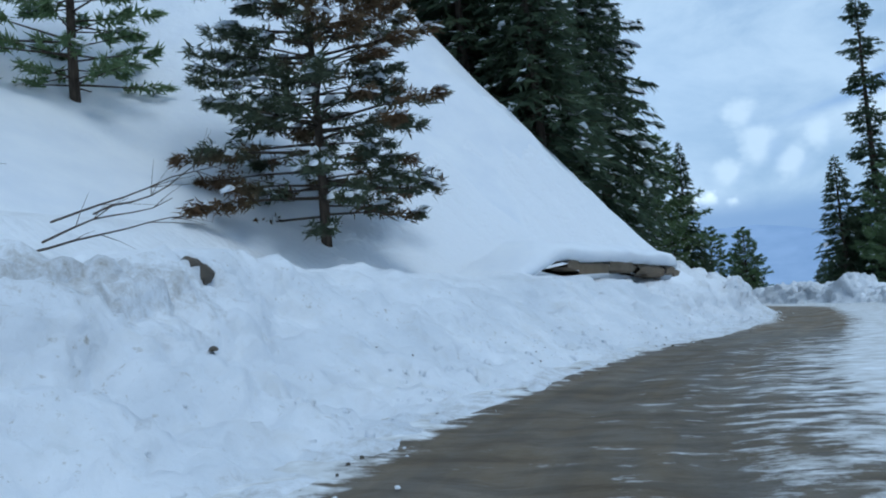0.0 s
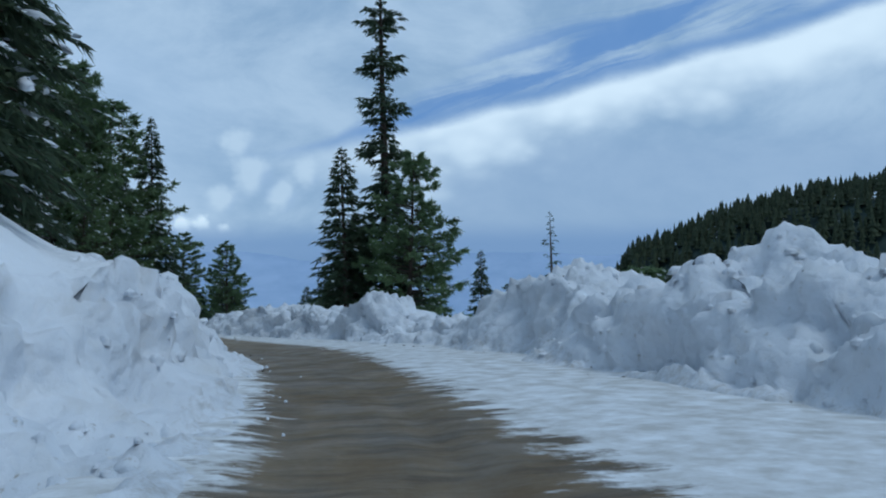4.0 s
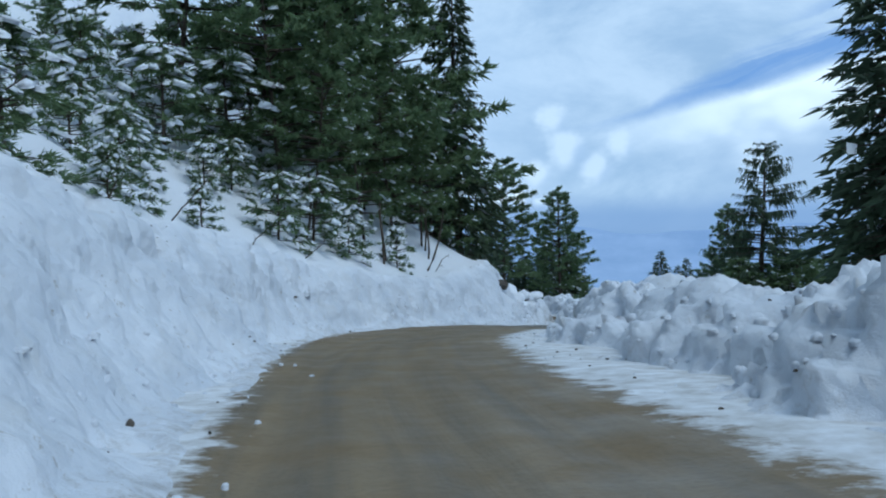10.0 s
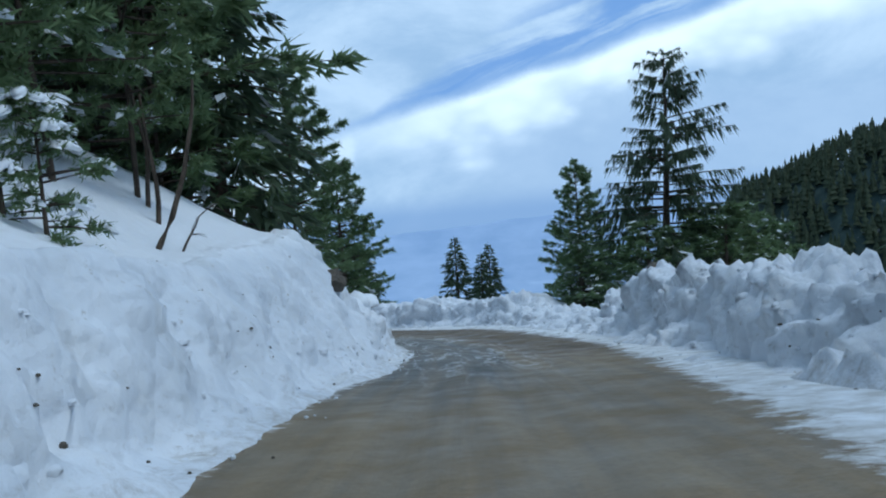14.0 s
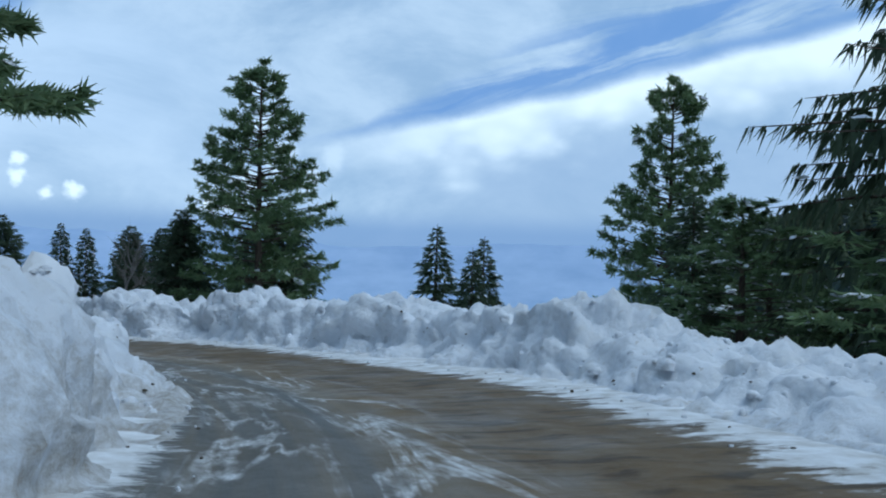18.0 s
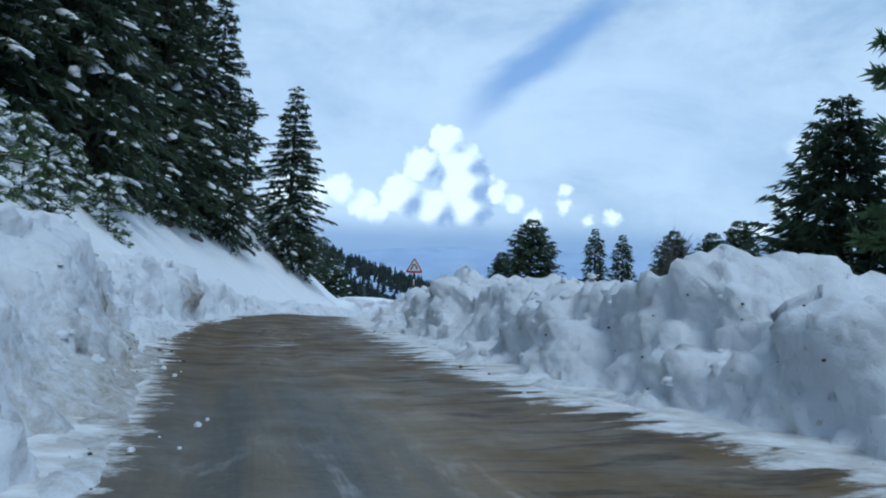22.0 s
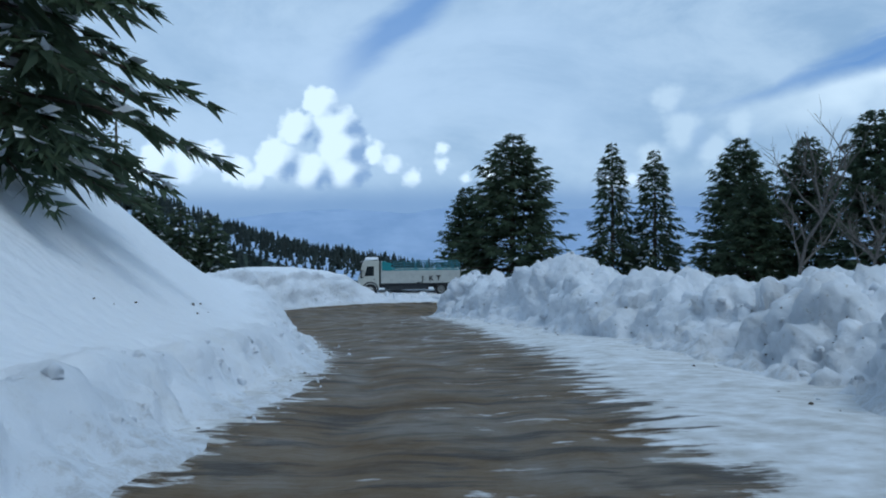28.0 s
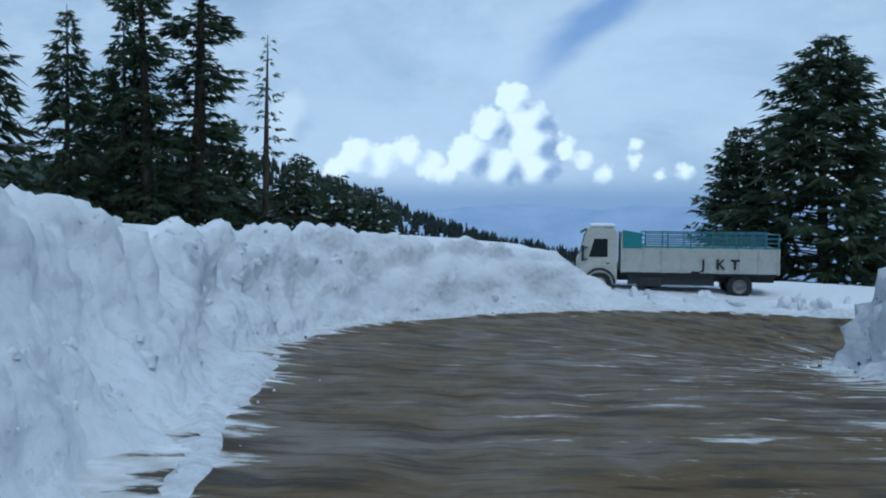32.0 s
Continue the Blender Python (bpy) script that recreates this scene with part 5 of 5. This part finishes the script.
EARTH = plain("earth_ledge", (0.17, 0.13, 0.085), 0.9, 0, 0.6, 3.0)
cut = np.random.default_rng(97)
rows, first = np.stack(rows), 0
while first < len(ss_) - 2:
    # one slab after another, each a little proud of or behind its neighbour
    last = min(first + int(cut.integers(3, 8)), len(ss_) - 1)
    slab = rows[:, first:last + 1].copy()
    slab += np.array([cut.uniform(-0.10, 0.06), cut.uniform(-0.05, 0.05), cut.uniform(-0.07, 0.05)])
    back = slab[[0, 4]] + np.array([-0.5, 0.25, 0.0])
    ring = np.concatenate([slab, back[1:], back[:1], slab[:1]])
    part("rock_slab", mesh("rock_slab", ring.reshape(-1, 3), grid_faces(len(ring), slab.shape[1]), EARTH, flat=True), ledge)
    first = last
tagged(ledge, "long brown rock ledge below the overhanging snow slope", "rock ledge")
ss_ = np.arange(26.0, 42.8, 0.25)
rows = []
ends = smooth((ss_ - 26.0) / 3.0) * smooth((42.6 - ss_) / 3.0)
for f, up, out in ((0, 2.66, -0.1), (1, 2.72, 0.42), (2, 3.0, 0.55), (3, 3.22, 0.30), (4, 3.45, -0.5), (5, 3.5, -1.6)):
    up = up * (0.6 + 0.4 * ends)
    off = -(7.05 - 0.14 * (ss_ - 28) + 0.25 * vnoise(ss_ / 3, ss_ * 0, 91)) + out - 1.2 * (1 - ends) + 0.10 * vnoise(ss_ / 1.4, ss_ * 0 + f, 95)
    x, y, z = along(ss_, off)
    rows.append(np.stack([x, y, z + up + 0.06 * vnoise(ss_ / 0.8, ss_ * 0 + f * 3, 96) - 0.012 * (ss_ - 36)], -1))
lip = new("snow_lip", mesh("snow_lip", np.stack(rows).reshape(-1, 3), grid_faces(6, len(ss_)), SNOW))
tagged(lip, "smooth overhanging lip of snow above the ledge", "snow")


# ---------------------------------------------------------------- bare branches and twigs
def bare_tree(name, label, x, y, z, H, seed, spread_=0.5, material=None, levels=3):
    rng = np.random.default_rng(seed)
    tree = new(name)
    tree.location = (x, y, z)
    tagged(tree, label, "tree")
    trunk, twigs = [], []

    def grow(p, way, length, radius, level):
        n = 5
        pts = [np.array(p)]
        w = np.array(way, float)
        for _ in range(n):
            w = w + rng.normal(0, 0.13, 3) + np.array([0, 0, 0.05])
            w /= np.linalg.norm(w)
            pts.append(pts[-1] + w * length / n)
        (trunk if level == 0 else twigs).append(tube(pts, np.linspace(radius, radius * 0.35, n + 1), 5 if level < 2 else 3))
        if level < levels:
            for k_ in range(4 + (level == 0) * 4):
                t = rng.uniform(0.3, 1.0)
                q = pts[int(t * n)]
                side = rng.normal(size=3)
                side[2] = abs(side[2]) * 0.6
                side /= np.linalg.norm(side)
                ww = w * (1 - spread_) + side * spread_
                grow(q, ww / np.linalg.norm(ww), length * rng.uniform(0.4, 0.65), radius * 0.45, level + 1)

    grow((0, 0, -0.4), (0.05, 0, 1), H * 0.6, H * 0.013, 0)
    v, f = joined(trunk)
    part("trunk", mesh("trunk", v, f, material or GREYBARK), tree)
    v, f = joined(twigs)
    tagged(part("twig_work", mesh("twig_work", v, f, material or GREYBARK), tree), kind="stuff")
    return tree


bare_tree("bare_tree", "leafless grey tree with fine branches behind the bank", 71.5, 266.0, land(71.5, 266.0), 17.0, 61, 0.55)
bare_tree("bare_tree", "leafless grey tree with fine branches behind the bank", 75.0, 263.0, land(75.0, 263.0), 14.0, 62, 0.6)
bare_tree("dead_tree", "small dead snag with a bent top", 39.9, 330.0, land(39.9, 330.0), 9.0, 63, 0.35, BARK, 1)


def branch(s, off, up, length, seed, label, aim, thick=0.03, rise=0.2):
    """A bare branch that sticks out of the snow, with a few side twigs."""
    rng = np.random.default_rng(seed)
    x, y, z = surface(s, off)
    pieces = []
    w = np.array([math.sin(radians(aim)), math.cos(radians(aim)), rise])
    pts = [np.zeros(3)]
    for _ in range(7):
        w = w + rng.normal(0, 0.16, 3)
        w /= np.linalg.norm(w)
        pts.append(pts[-1] + w * length / 7)
    pieces.append(tube(pts, np.linspace(thick, thick * 0.25, 8), 5))
    for q in range(5):
        k_ = rng.integers(2, 7)
        ww = w + rng.normal(0, 0.6, 3)
        ww /= np.linalg.norm(ww)
        tip = [pts[k_] + ww * length * 0.3 * t + np.array([0, 0, -0.1 * t * t]) for t in (0, 0.5, 1)]
        pieces.append(tube(tip, [thick * 0.4, thick * 0.25, thick * 0.1], 3))
    v, f = joined(pieces)
    ob = new("fallen_branch", mesh("fallen_branch", v, f, BARK))
    ob.location = (x, y, z + up)
    return tagged(ob, label, "branch")


for s_, o_, ln, sd, aim in ((13, -12.0, 3.6, 71, 60), (14, -12.6, 3.2, 72, 95), (12, -11.0, 3.0, 73, 40), (15, -13.5, 4.0, 74, 80), (11.5, -13, 2.6, 75, 120), (16.5, -14, 3.4, 76, 100)):
    branch(s_, o_, 0.25, ln, sd, "bare dark branch sticking out of the snow slope", aim)
for s_, o_, ln, sd, aim in ((88, -6.8, 2.0, 81, 70), (94, -6.2, 1.6, 82, 40), (99, -6.6, 1.8, 83, 80), (103.5, -6.4, 1.7, 84, 20), (106, -5.8, 1.5, 85, 60), (120, -5.2, 1.4, 86, 60)):
    branch(s_, o_, 0.05, ln, sd, "bare twiggy branch leaning out of the snow", aim, 0.028, 0.9)


# leaning bare stems on the snow shelf
def stem(s, off, H, seed, lean_):
    rng = np.random.default_rng(seed)
    pts = [np.array([0, 0, -0.3])]
    w = np.array([lean_, 0.05, 1.0])
    for _ in range(8):
        w = w + rng.normal(0, 0.07, 3) + np.array([-lean_ * 0.07, 0, 0.02])
        w /= np.linalg.norm(w)
        pts.append(pts[-1] + w * H / 8)
    v, f = tube(pts, np.linspace(0.065, 0.03, 9), 7)
    ob = new("tree_stem", mesh("tree_stem", v, f, BARK))
    ob.location = surface(s, off)
    tagged(ob, "dark leaning tree stem rising from the snow shelf", "tree stem")


for s_, o_, h_, sd_, ln_ in ((114.7, -6.0, 3.6, 91, 0.03), (115.8, -6.4, 3.0, 92, 0.25), (119.4, -5.6, 3.8, 93, 0.50), (108.7, -7.2, 3.4, 94, 0.12), (123.5, -7.0, 3.6, 95, 0.08), (122.0, -6.4, 3.4, 96, 0.35)):
    stem(s_, o_, h_, sd_, ln_)


# rounded mounds of snow on the bank where the road swings out
def snow_mound(s, off, up, size, seed):
    rng = np.random.default_rng(seed)
    bm = bmesh.new()
    bmesh.ops.create_icosphere(bm, subdivisions=3, radius=1.0)
    for v in bm.verts:
        p = np.array(v.co)
        q = 1 + 0.16 * float(vnoise(np.array(p[0] * 1.6 + seed), np.array(p[1] * 1.6 + p[2]), seed)) + 0.06 * float(vnoise(np.array(p[0] * 4.1 + p[2] * 3), np.array(p[1] * 4.1 + seed), seed + 1))
        v.co = p * np.array(size) * q
        if v.co.z < 0:
            v.co.z *= 0.5
    x, y, z = surface(s, off)
    ob = solid("snow_mound", bm, SNOW, None, "", True)
    ob.matrix_basis = pose(x, y, z + up, 0, 0, float(rng.uniform(0, 180)))
    tagged(ob, "smooth rounded mound of snow on the bank", "snow")


# soil and stones where the bank has slumped
for q, (s_, o_, up_, sz) in enumerate(((196.7, -2.65, 0.10, (0.34, 0.40, 0.36)), (197.2, -2.9, 0.18, (0.30, 0.36, 0.40)), (197.8, -2.7, 0.10, (0.38, 0.34, 0.30)), (197.5, -3.1, 0.22, (0.26, 0.30, 0.34)))):
    rock_at(s_, o_ - 0.05, up_, tuple(0.36 * v for v in sz), 140 + q, "earthy brown stone showing in the slumped snow bank", 40 * q)

# clods of snow thrown up before the lorry
rng_ = np.random.default_rng(77)
for q in range(26):
    c = new("snow_clod", LUMPS[q % len(LUMPS)])
    r = float(rng_.uniform(0.16, 0.42))
    c.matrix_basis = Matrix.Translation((float(rng_.uniform(39.5, 50.5)), float(rng_.uniform(271.6, 273.3)), -22.70 + 0.2 * r)) @ Euler((0.2 * q, 0.1 * q, 0.9 * q)).to_matrix().to_4x4() @ Matrix.Diagonal((r * 1.3, r, r * 0.8, 1))
    tagged(c, "loose clod of ploughed snow beside the lorry", "snow", group="snow clods by the lorry")

# ---------------------------------------------------------------- helpers for built things
def box(x0, x1, y0, y1, z0, z1, bevel=0.0):
    """A box with bevelled edges, in a bmesh."""
    own = bmesh.new()
    bmesh.ops.create_cube(own, size=1.0)
    for v in own.verts:
        v.co = ((x0 + x1) / 2 + v.co.x * (x1 - x0), (y0 + y1) / 2 + v.co.y * (y1 - y0), (z0 + z1) / 2 + v.co.z * (z1 - z0))
    if bevel:
        bmesh.ops.bevel(own, geom=own.edges[:], offset=bevel, segments=2, affect="EDGES", profile=0.5)
    return own


def solid(name, bm, material, parent=None, label="", shade=False):
    me = bpy.data.meshes.new(name)
    bm.to_mesh(me)
    bm.free()
    me.materials.append(material)
    if shade:
        me.polygons.foreach_set("use_smooth", np.ones(len(me.polygons), bool))
    ob = new(name, me)
    if parent is not None:
        ob.parent = parent
    return tagged(ob, label) if label else ob


def merge(*bms):
    out_ = bmesh.new()
    for b in bms:
        me = bpy.data.meshes.new("tmp")
        b.to_mesh(me)
        b.free()
        out_.from_mesh(me)
        bpy.data.meshes.remove(me)
    return out_


def prism(points, y0, y1, bevel=0.0):
    """A flat outline in x, z, drawn out from y0 to y1."""
    bm = bmesh.new()
    a = [bm.verts.new((x, y0, z)) for x, z in points]
    b = [bm.verts.new((x, y1, z)) for x, z in points]
    n = len(points)
    bm.faces.new(a)
    bm.faces.new(b[::-1])
    for i in range(n):
        bm.faces.new((a[i], b[i], b[(i + 1) % n], a[(i + 1) % n]))
    bmesh.ops.recalc_face_normals(bm, faces=bm.faces[:])
    if bevel:
        bmesh.ops.bevel(bm, geom=bm.edges[:], offset=bevel, segments=2, affect="EDGES")
    return bm


def ribbon(points, wide, y0, y1):
    """A band of even width along a line in x, z."""
    p = np.array(points, float)
    t = np.gradient(p, axis=0)
    t /= np.linalg.norm(t, axis=1)[:, None]
    n = np.stack([-t[:, 1], t[:, 0]], -1) * wide / 2
    return prism([*map(tuple, p + n), *map(tuple, (p - n)[::-1])], y0, y1)


for s_, o_, up_, sz, sd in ((135.3, -3.3, 0.45, (0.55, 0.50, 0.46), 151), (136.4, -3.4, 0.25, (0.62, 0.55, 0.50), 152), (133.6, -3.6, 0.15, (0.60, 0.60, 0.50), 153), (137.8, -3.3, 0.20, (0.5, 0.5, 0.3), 154), (139.0, -2.9, 0.25, (0.62, 0.58, 0.36), 155), (140.5, -2.8, 0.22, (0.65, 0.55, 0.36), 156),
                            (135.2, -4.7, 0.25, (1.0, 1.1, 1.05), 157), (140.9, -3.6, 0.05, (0.8, 0.9, 0.45), 159)):
    snow_mound(s_, o_, up_, sz, sd)

# ---------------------------------------------------------------- road sign
RED, WHITE = plain("sign_red", (0.42, 0.015, 0.02), 0.4, 0, 0.12), plain("sign_white", (0.62, 0.64, 0.60), 0.45, 0, 0.15)
BLACK, POST = plain("sign_black", (0.012, 0.012, 0.014), 0.5), plain("post_black", (0.02, 0.02, 0.022), 0.55)


def triangle(side):
    h = side * 0.866
    r = 0.06 * side / 0.9
    corners = [(-side / 2, 0), (side / 2, 0), (0, h)]
    outp = []
    for i, (cx, cz) in enumerate(corners):
        ux, uz = 0 - cx, h / 3 - cz
        l = math.hypot(ux, uz)
        mx, mz = cx + ux / l * 2 * r, cz + uz / l * 2 * r
        a0 = math.atan2(-uz, -ux)
        for q in (-1.047, -0.5, 0, 0.5, 1.047):
            outp.append((mx + r * math.cos(a0 + q), mz + r * math.sin(a0 + q)))
    return outp


sign = new("road_sign")
tagged(sign, "red-bordered triangular hairpin bend warning sign on a striped post", "road sign")
SIGN_FOOT = surface(210.6, 4.9)[2] - 0.3
sign.matrix_basis = pose(45.0, 200.1, SIGN_FOOT, 0, 0, 8)
low = (-14.885 + 1.35) - 0.78 - SIGN_FOOT
plate = solid("sign_plate", prism([(x, z + low) for x, z in triangle(0.9)], -0.012, 0.012), RED, sign)
inner = [(x * 0.74, 0.10 + z * 0.74 + low) for x, z in triangle(0.9)]
face = solid("sign_face", prism(inner, -0.017, -0.0125), WHITE, plate, "white field of the sign")
bend = [(-0.155, 0.15), (-0.13, 0.24), (-0.095, 0.34), (-0.05, 0.40), (0.0, 0.415), (0.05, 0.40), (0.085, 0.34), (0.11, 0.25)]
solid("sign_arrow", merge(ribbon([(x, z + low) for x, z in bend], 0.062, -0.022, -0.0175), prism([(0.055, 0.262 + low), (0.17, 0.235 + low), (0.135, 0.165 + low)], -0.022, -0.0175)), BLACK, plate, "black hairpin arrow")
for i in range(3):
    z0 = [0.0, low - 0.62, low - 0.32][i]
    z1 = [low - 0.62, low - 0.32, low + 0.30][i]
    solid("post", box(-0.035, 0.035, 0.014, 0.084, z0, z1, 0.008), (POST, WHITE, POST)[i], sign, ("black post section", "white post band", "black post section")[i])


# ---------------------------------------------------------------- the lorry
CAB = plain("cream_truck_paint", (0.50, 0.50, 0.45), 0.45, 0, 0.35)
BODY = plain("weathered_white_panel", (0.46, 0.47, 0.44), 0.6, 0, 0.4, 3.0)
TEAL = plain("teal_tarpaulin", (0.03, 0.22, 0.24), 0.7, 0, 0.3, 3.0)
BLUE = plain("blue_green_rail", (0.05, 0.17, 0.21), 0.5, 0, 0.3)
RUBBER, STEEL = plain("tyre_rubber", (0.018, 0.018, 0.019), 0.85), plain("dark_chassis_steel", (0.035, 0.04, 0.045), 0.6, 0.4)
GLASSM = Mat("cab_glass", 0.08, 0, 0.6).base((0.012, 0.018, 0.022)).m
RIM = plain("grey_rim", (0.20, 0.20, 0.19), 0.5, 0.5)


def wheel_mesh(r, w):
    """Tyre as a lathe of rounded shoulders."""
    prof = [(r * 0.58, -w / 2), (r * 0.9, -w / 2), (r * 0.98, -w * 0.38), (r, -w * 0.2), (r, w * 0.2), (r * 0.98, w * 0.38), (r * 0.9, w / 2), (r * 0.58, w / 2)]
    n = 28
    V = [(q * math.cos(a), y, q * math.sin(a)) for q, y in prof for a in np.arange(n) * 2 * math.pi / n]
    F = [[i * n + j, i * n + (j + 1) % n, (i + 1) * n + (j + 1) % n, (i + 1) * n + j] for i in range(len(prof) - 1) for j in range(n)]
    return mesh("tyre", V, F, RUBBER)


def rim_mesh(r, w):
    prof = [(0.02, -w * 0.28), (r * 0.18, -w * 0.30), (r * 0.22, -w * 0.14), (r * 0.42, -w * 0.10), (r * 0.52, -w * 0.40), (r * 0.585, -w * 0.46), (r * 0.585, w * 0.4), (0.02, w * 0.4)]
    n = 20
    V = [(q * math.cos(a), y, q * math.sin(a)) for q, y in prof for a in np.arange(n) * 2 * math.pi / n]
    F = [[i * n + j, i * n + (j + 1) % n, (i + 1) * n + (j + 1) % n, (i + 1) * n + j] for i in range(len(prof) - 1) for j in range(n)]
    return mesh("rim", V, F, RIM)


truck = new("truck")
tagged(truck, "parked white lorry with teal tarpaulin and slatted cargo body", "truck")
truck.matrix_basis = pose(43.55, 275.2, -22.68, 0, 0, -1.5)
HW = 1.2
# cab: nose at x = -4.05
cabline = [(-4.0, 0.55), (-2.35, 0.55), (-2.35, 2.62), (-2.45, 2.80), (-3.35, 2.86), (-3.62, 2.72), (-3.86, 1.75), (-4.02, 1.45)]
cab = solid("cab", prism(cabline, -HW, HW, 0.05), CAB, truck, "cream white cab with a snow-dusted roof")
solid("windscreen", prism([(-3.905, 1.66), (-3.875, 1.66), (-3.66, 2.60), (-3.69, 2.60)], -1.05, 1.05), GLASSM, cab)
for side in (-1, 1):
    y0, y1 = sorted((side * (HW + 0.004), side * (HW + 0.022)))
    door = solid("cab_door", prism([(-3.62, 0.95), (-2.62, 0.95), (-2.62, 2.52), (-3.36, 2.52), (-3.62, 1.70)], y0, y1, 0.006), CAB, cab)
    y0, y1 = sorted((side * (HW + 0.024), side * (HW + 0.036)))
    solid("side_window", prism([(-3.50, 1.62), (-2.74, 1.62), (-2.74, 2.38), (-3.28, 2.38)], y0, y1), GLASSM, door)
    solid("door_handle", box(-2.80, -2.66, y0 - 0.01, y1 + 0.02, 1.34, 1.39, 0.008), STEEL, door)
    mir = sorted((side * 1.28, side * 1.46))
    solid("mirror", merge(box(-3.80, -3.70, *mir, 1.45, 2.10, 0.02), box(-3.76, -3.55, *sorted((side * 1.2, side * 1.30)), 2.0, 2.04), box(-3.76, -3.55, *sorted((side * 1.2, side * 1.30)), 1.5, 1.54)), STEEL, cab)
    arch = [(-3.05 + 0.66 * math.cos(a), 0.52 + 0.66 * math.sin(a)) for a in np.linspace(0, math.pi, 13)] + [(-3.05 + 0.56 * math.cos(a), 0.52 + 0.56 * math.sin(a)) for a in np.linspace(math.pi, 0, 13)]
    solid("wheel_arch", prism(arch, *sorted((side * 0.85, side * 1.30))), STEEL, cab)
    solid("headlight", box(-4.06, -3.98, *sorted((side * 0.72, side * 1.05)), 0.86, 1.06, 0.03), WHITE, cab)
solid("bumper", box(-4.12, -3.86, -1.2, 1.2, 0.42, 0.72, 0.05), CAB, cab, "scuffed cream bumper")
solid("grille", merge(*[box(-4.045, -3.99, -0.62, 0.62, 0.98 + 0.09 * i, 1.04 + 0.09 * i, 0.01) for i in range(5)]), STEEL, cab)
solid("sun_visor", prism([(-3.86, 2.62), (-3.60, 2.78), (-3.58, 2.74), (-3.84, 2.58)], -1.08, 1.08), STEEL, cab)
roofsnow = box(-3.45, -2.42, -1.05, 1.05, 2.84, 2.98, 0.06)
solid("roof_snow", roofsnow, SNOW, cab, "snow lying on the cab roof", True)
# chassis and cargo body
solid("chassis", merge(box(-3.9, 4.0, -0.45, -0.33, 0.62, 0.88), box(-3.9, 4.0, 0.33, 0.45, 0.62, 0.88), box(-2.2, 4.02, -1.1, 1.1, 0.90, 1.02)), STEEL, truck)
for side in (-1, 1):
    wall_ = solid("side_panel", box(-2.1, 4.05, *sorted((side * 1.16, side * 1.20)), 1.02, 2.02, 0.006), BODY, truck, "weathered white side panel")
    for i in range(9):
        x = -2.05 + i * 0.755
        solid("panel_rib", box(x, x + 0.07, *sorted((side * 1.202, side * 1.235)), 1.0, 2.04, 0.006), BODY, wall_)
    for z in (2.05, 2.24, 2.42, 2.60):
        solid("rail", box(-1.25, 4.05, *sorted((side * 1.15, side * 1.20)), z, z + 0.055, 0.006), BLUE, truck, "blue-green slatted rail")
    for x in (-1.25, -0.35, 0.55, 1.45, 2.35, 2.95, 3.50, 3.99):
        solid("stake", box(x, x + 0.06, *sorted((side * 1.145, side * 1.205)), 2.0, 2.66, 0.006), BLUE, truck)
    solid("under_skirt", box(-1.9, 1.55, *sorted((side * 1.0, side * 1.06)), 0.50, 0.98, 0.02), STEEL, truck)
    solid("mud_guard", box(1.75, 3.45, *sorted((side * 1.02, side * 1.18)), 0.98, 1.03, 0.02), STEEL, truck)
    solid("reflector", box(0.62, 1.0, *sorted((side * 1.202, side * 1.212)), 1.02, 1.09), STEEL, truck)
    for x in (-3.05, 2.55):
        for yy in ((side * 1.11,) if x < 0 else (side * 0.98, side * 0.68)):
            wheel = new("wheel")
            wheel.parent = truck
            wheel.matrix_basis = pose(x, yy, 0.50, 0, 0, 0 if side < 0 else 180)
            for nm, me in (("tyre", wheel_mesh(0.50, 0.27)), ("rim", rim_mesh(0.50, 0.27))):
                w_ = new(nm, me)
                w_.parent = wheel
solid("tailgate", box(4.02, 4.08, -1.2, 1.2, 1.0, 2.05, 0.01), BODY, truck)
solid("headboard", box(-2.2, -2.1, -1.2, 1.2, 1.0, 2.65, 0.01), BODY, truck)
solid("fuel_tank", box(-1.5, -0.5, -1.12, -0.72, 0.42, 0.82, 0.09), STEEL, truck, "", True)
# rolled tarpaulin behind the cab and its fold over the load
bm = bmesh.new()
bmesh.ops.create_grid(bm, x_segments=40, y_segments=18, size=0.5)
for v in bm.verts:
    x, y = -2.15 + (v.co.x + 0.5) * 6.15, v.co.y * 2.3
    z = 2.00 + 0.08 * math.sin(x * 3.1) * math.cos(y * 2.2) + 0.70 * math.exp(-((x + 2.0) / 0.55) ** 2) - 0.12 * (abs(y) / 1.15) ** 3
    v.co = (x, y, z)
solid("tarpaulin", bm, TEAL, truck, "teal tarpaulin sheet over the load", True)
fold = prism([(-2.12, 2.02), (-1.28, 2.02), (-1.42, 2.30), (-1.30, 2.62), (-2.14, 2.74)], -1.235, -1.205, 0.008)
solid("tarpaulin_flap", fold, TEAL, truck, "loose teal flap of the tarpaulin")
for ch, x in (("J", 1.02), ("K", 1.58), ("T", 2.16)):
    cu = bpy.data.curves.new("letter", "FONT")
    cu.body, cu.size, cu.extrude, cu.align_x, cu.offset = ch, 0.56, 0.003, "LEFT", 0.014
    tmp = bpy.data.objects.new("tmp", cu)
    me = bpy.data.meshes.new_from_object(tmp)
    bpy.data.objects.remove(tmp)
    me.materials.clear()
    me.materials.append(BLACK)
    ob = new("painted_letter", me)
    ob.parent = truck
    ob.matrix_basis = pose(x, -1.242, 1.20, 90, 0, 0)
    tagged(ob, "dark painted letter " + ch)
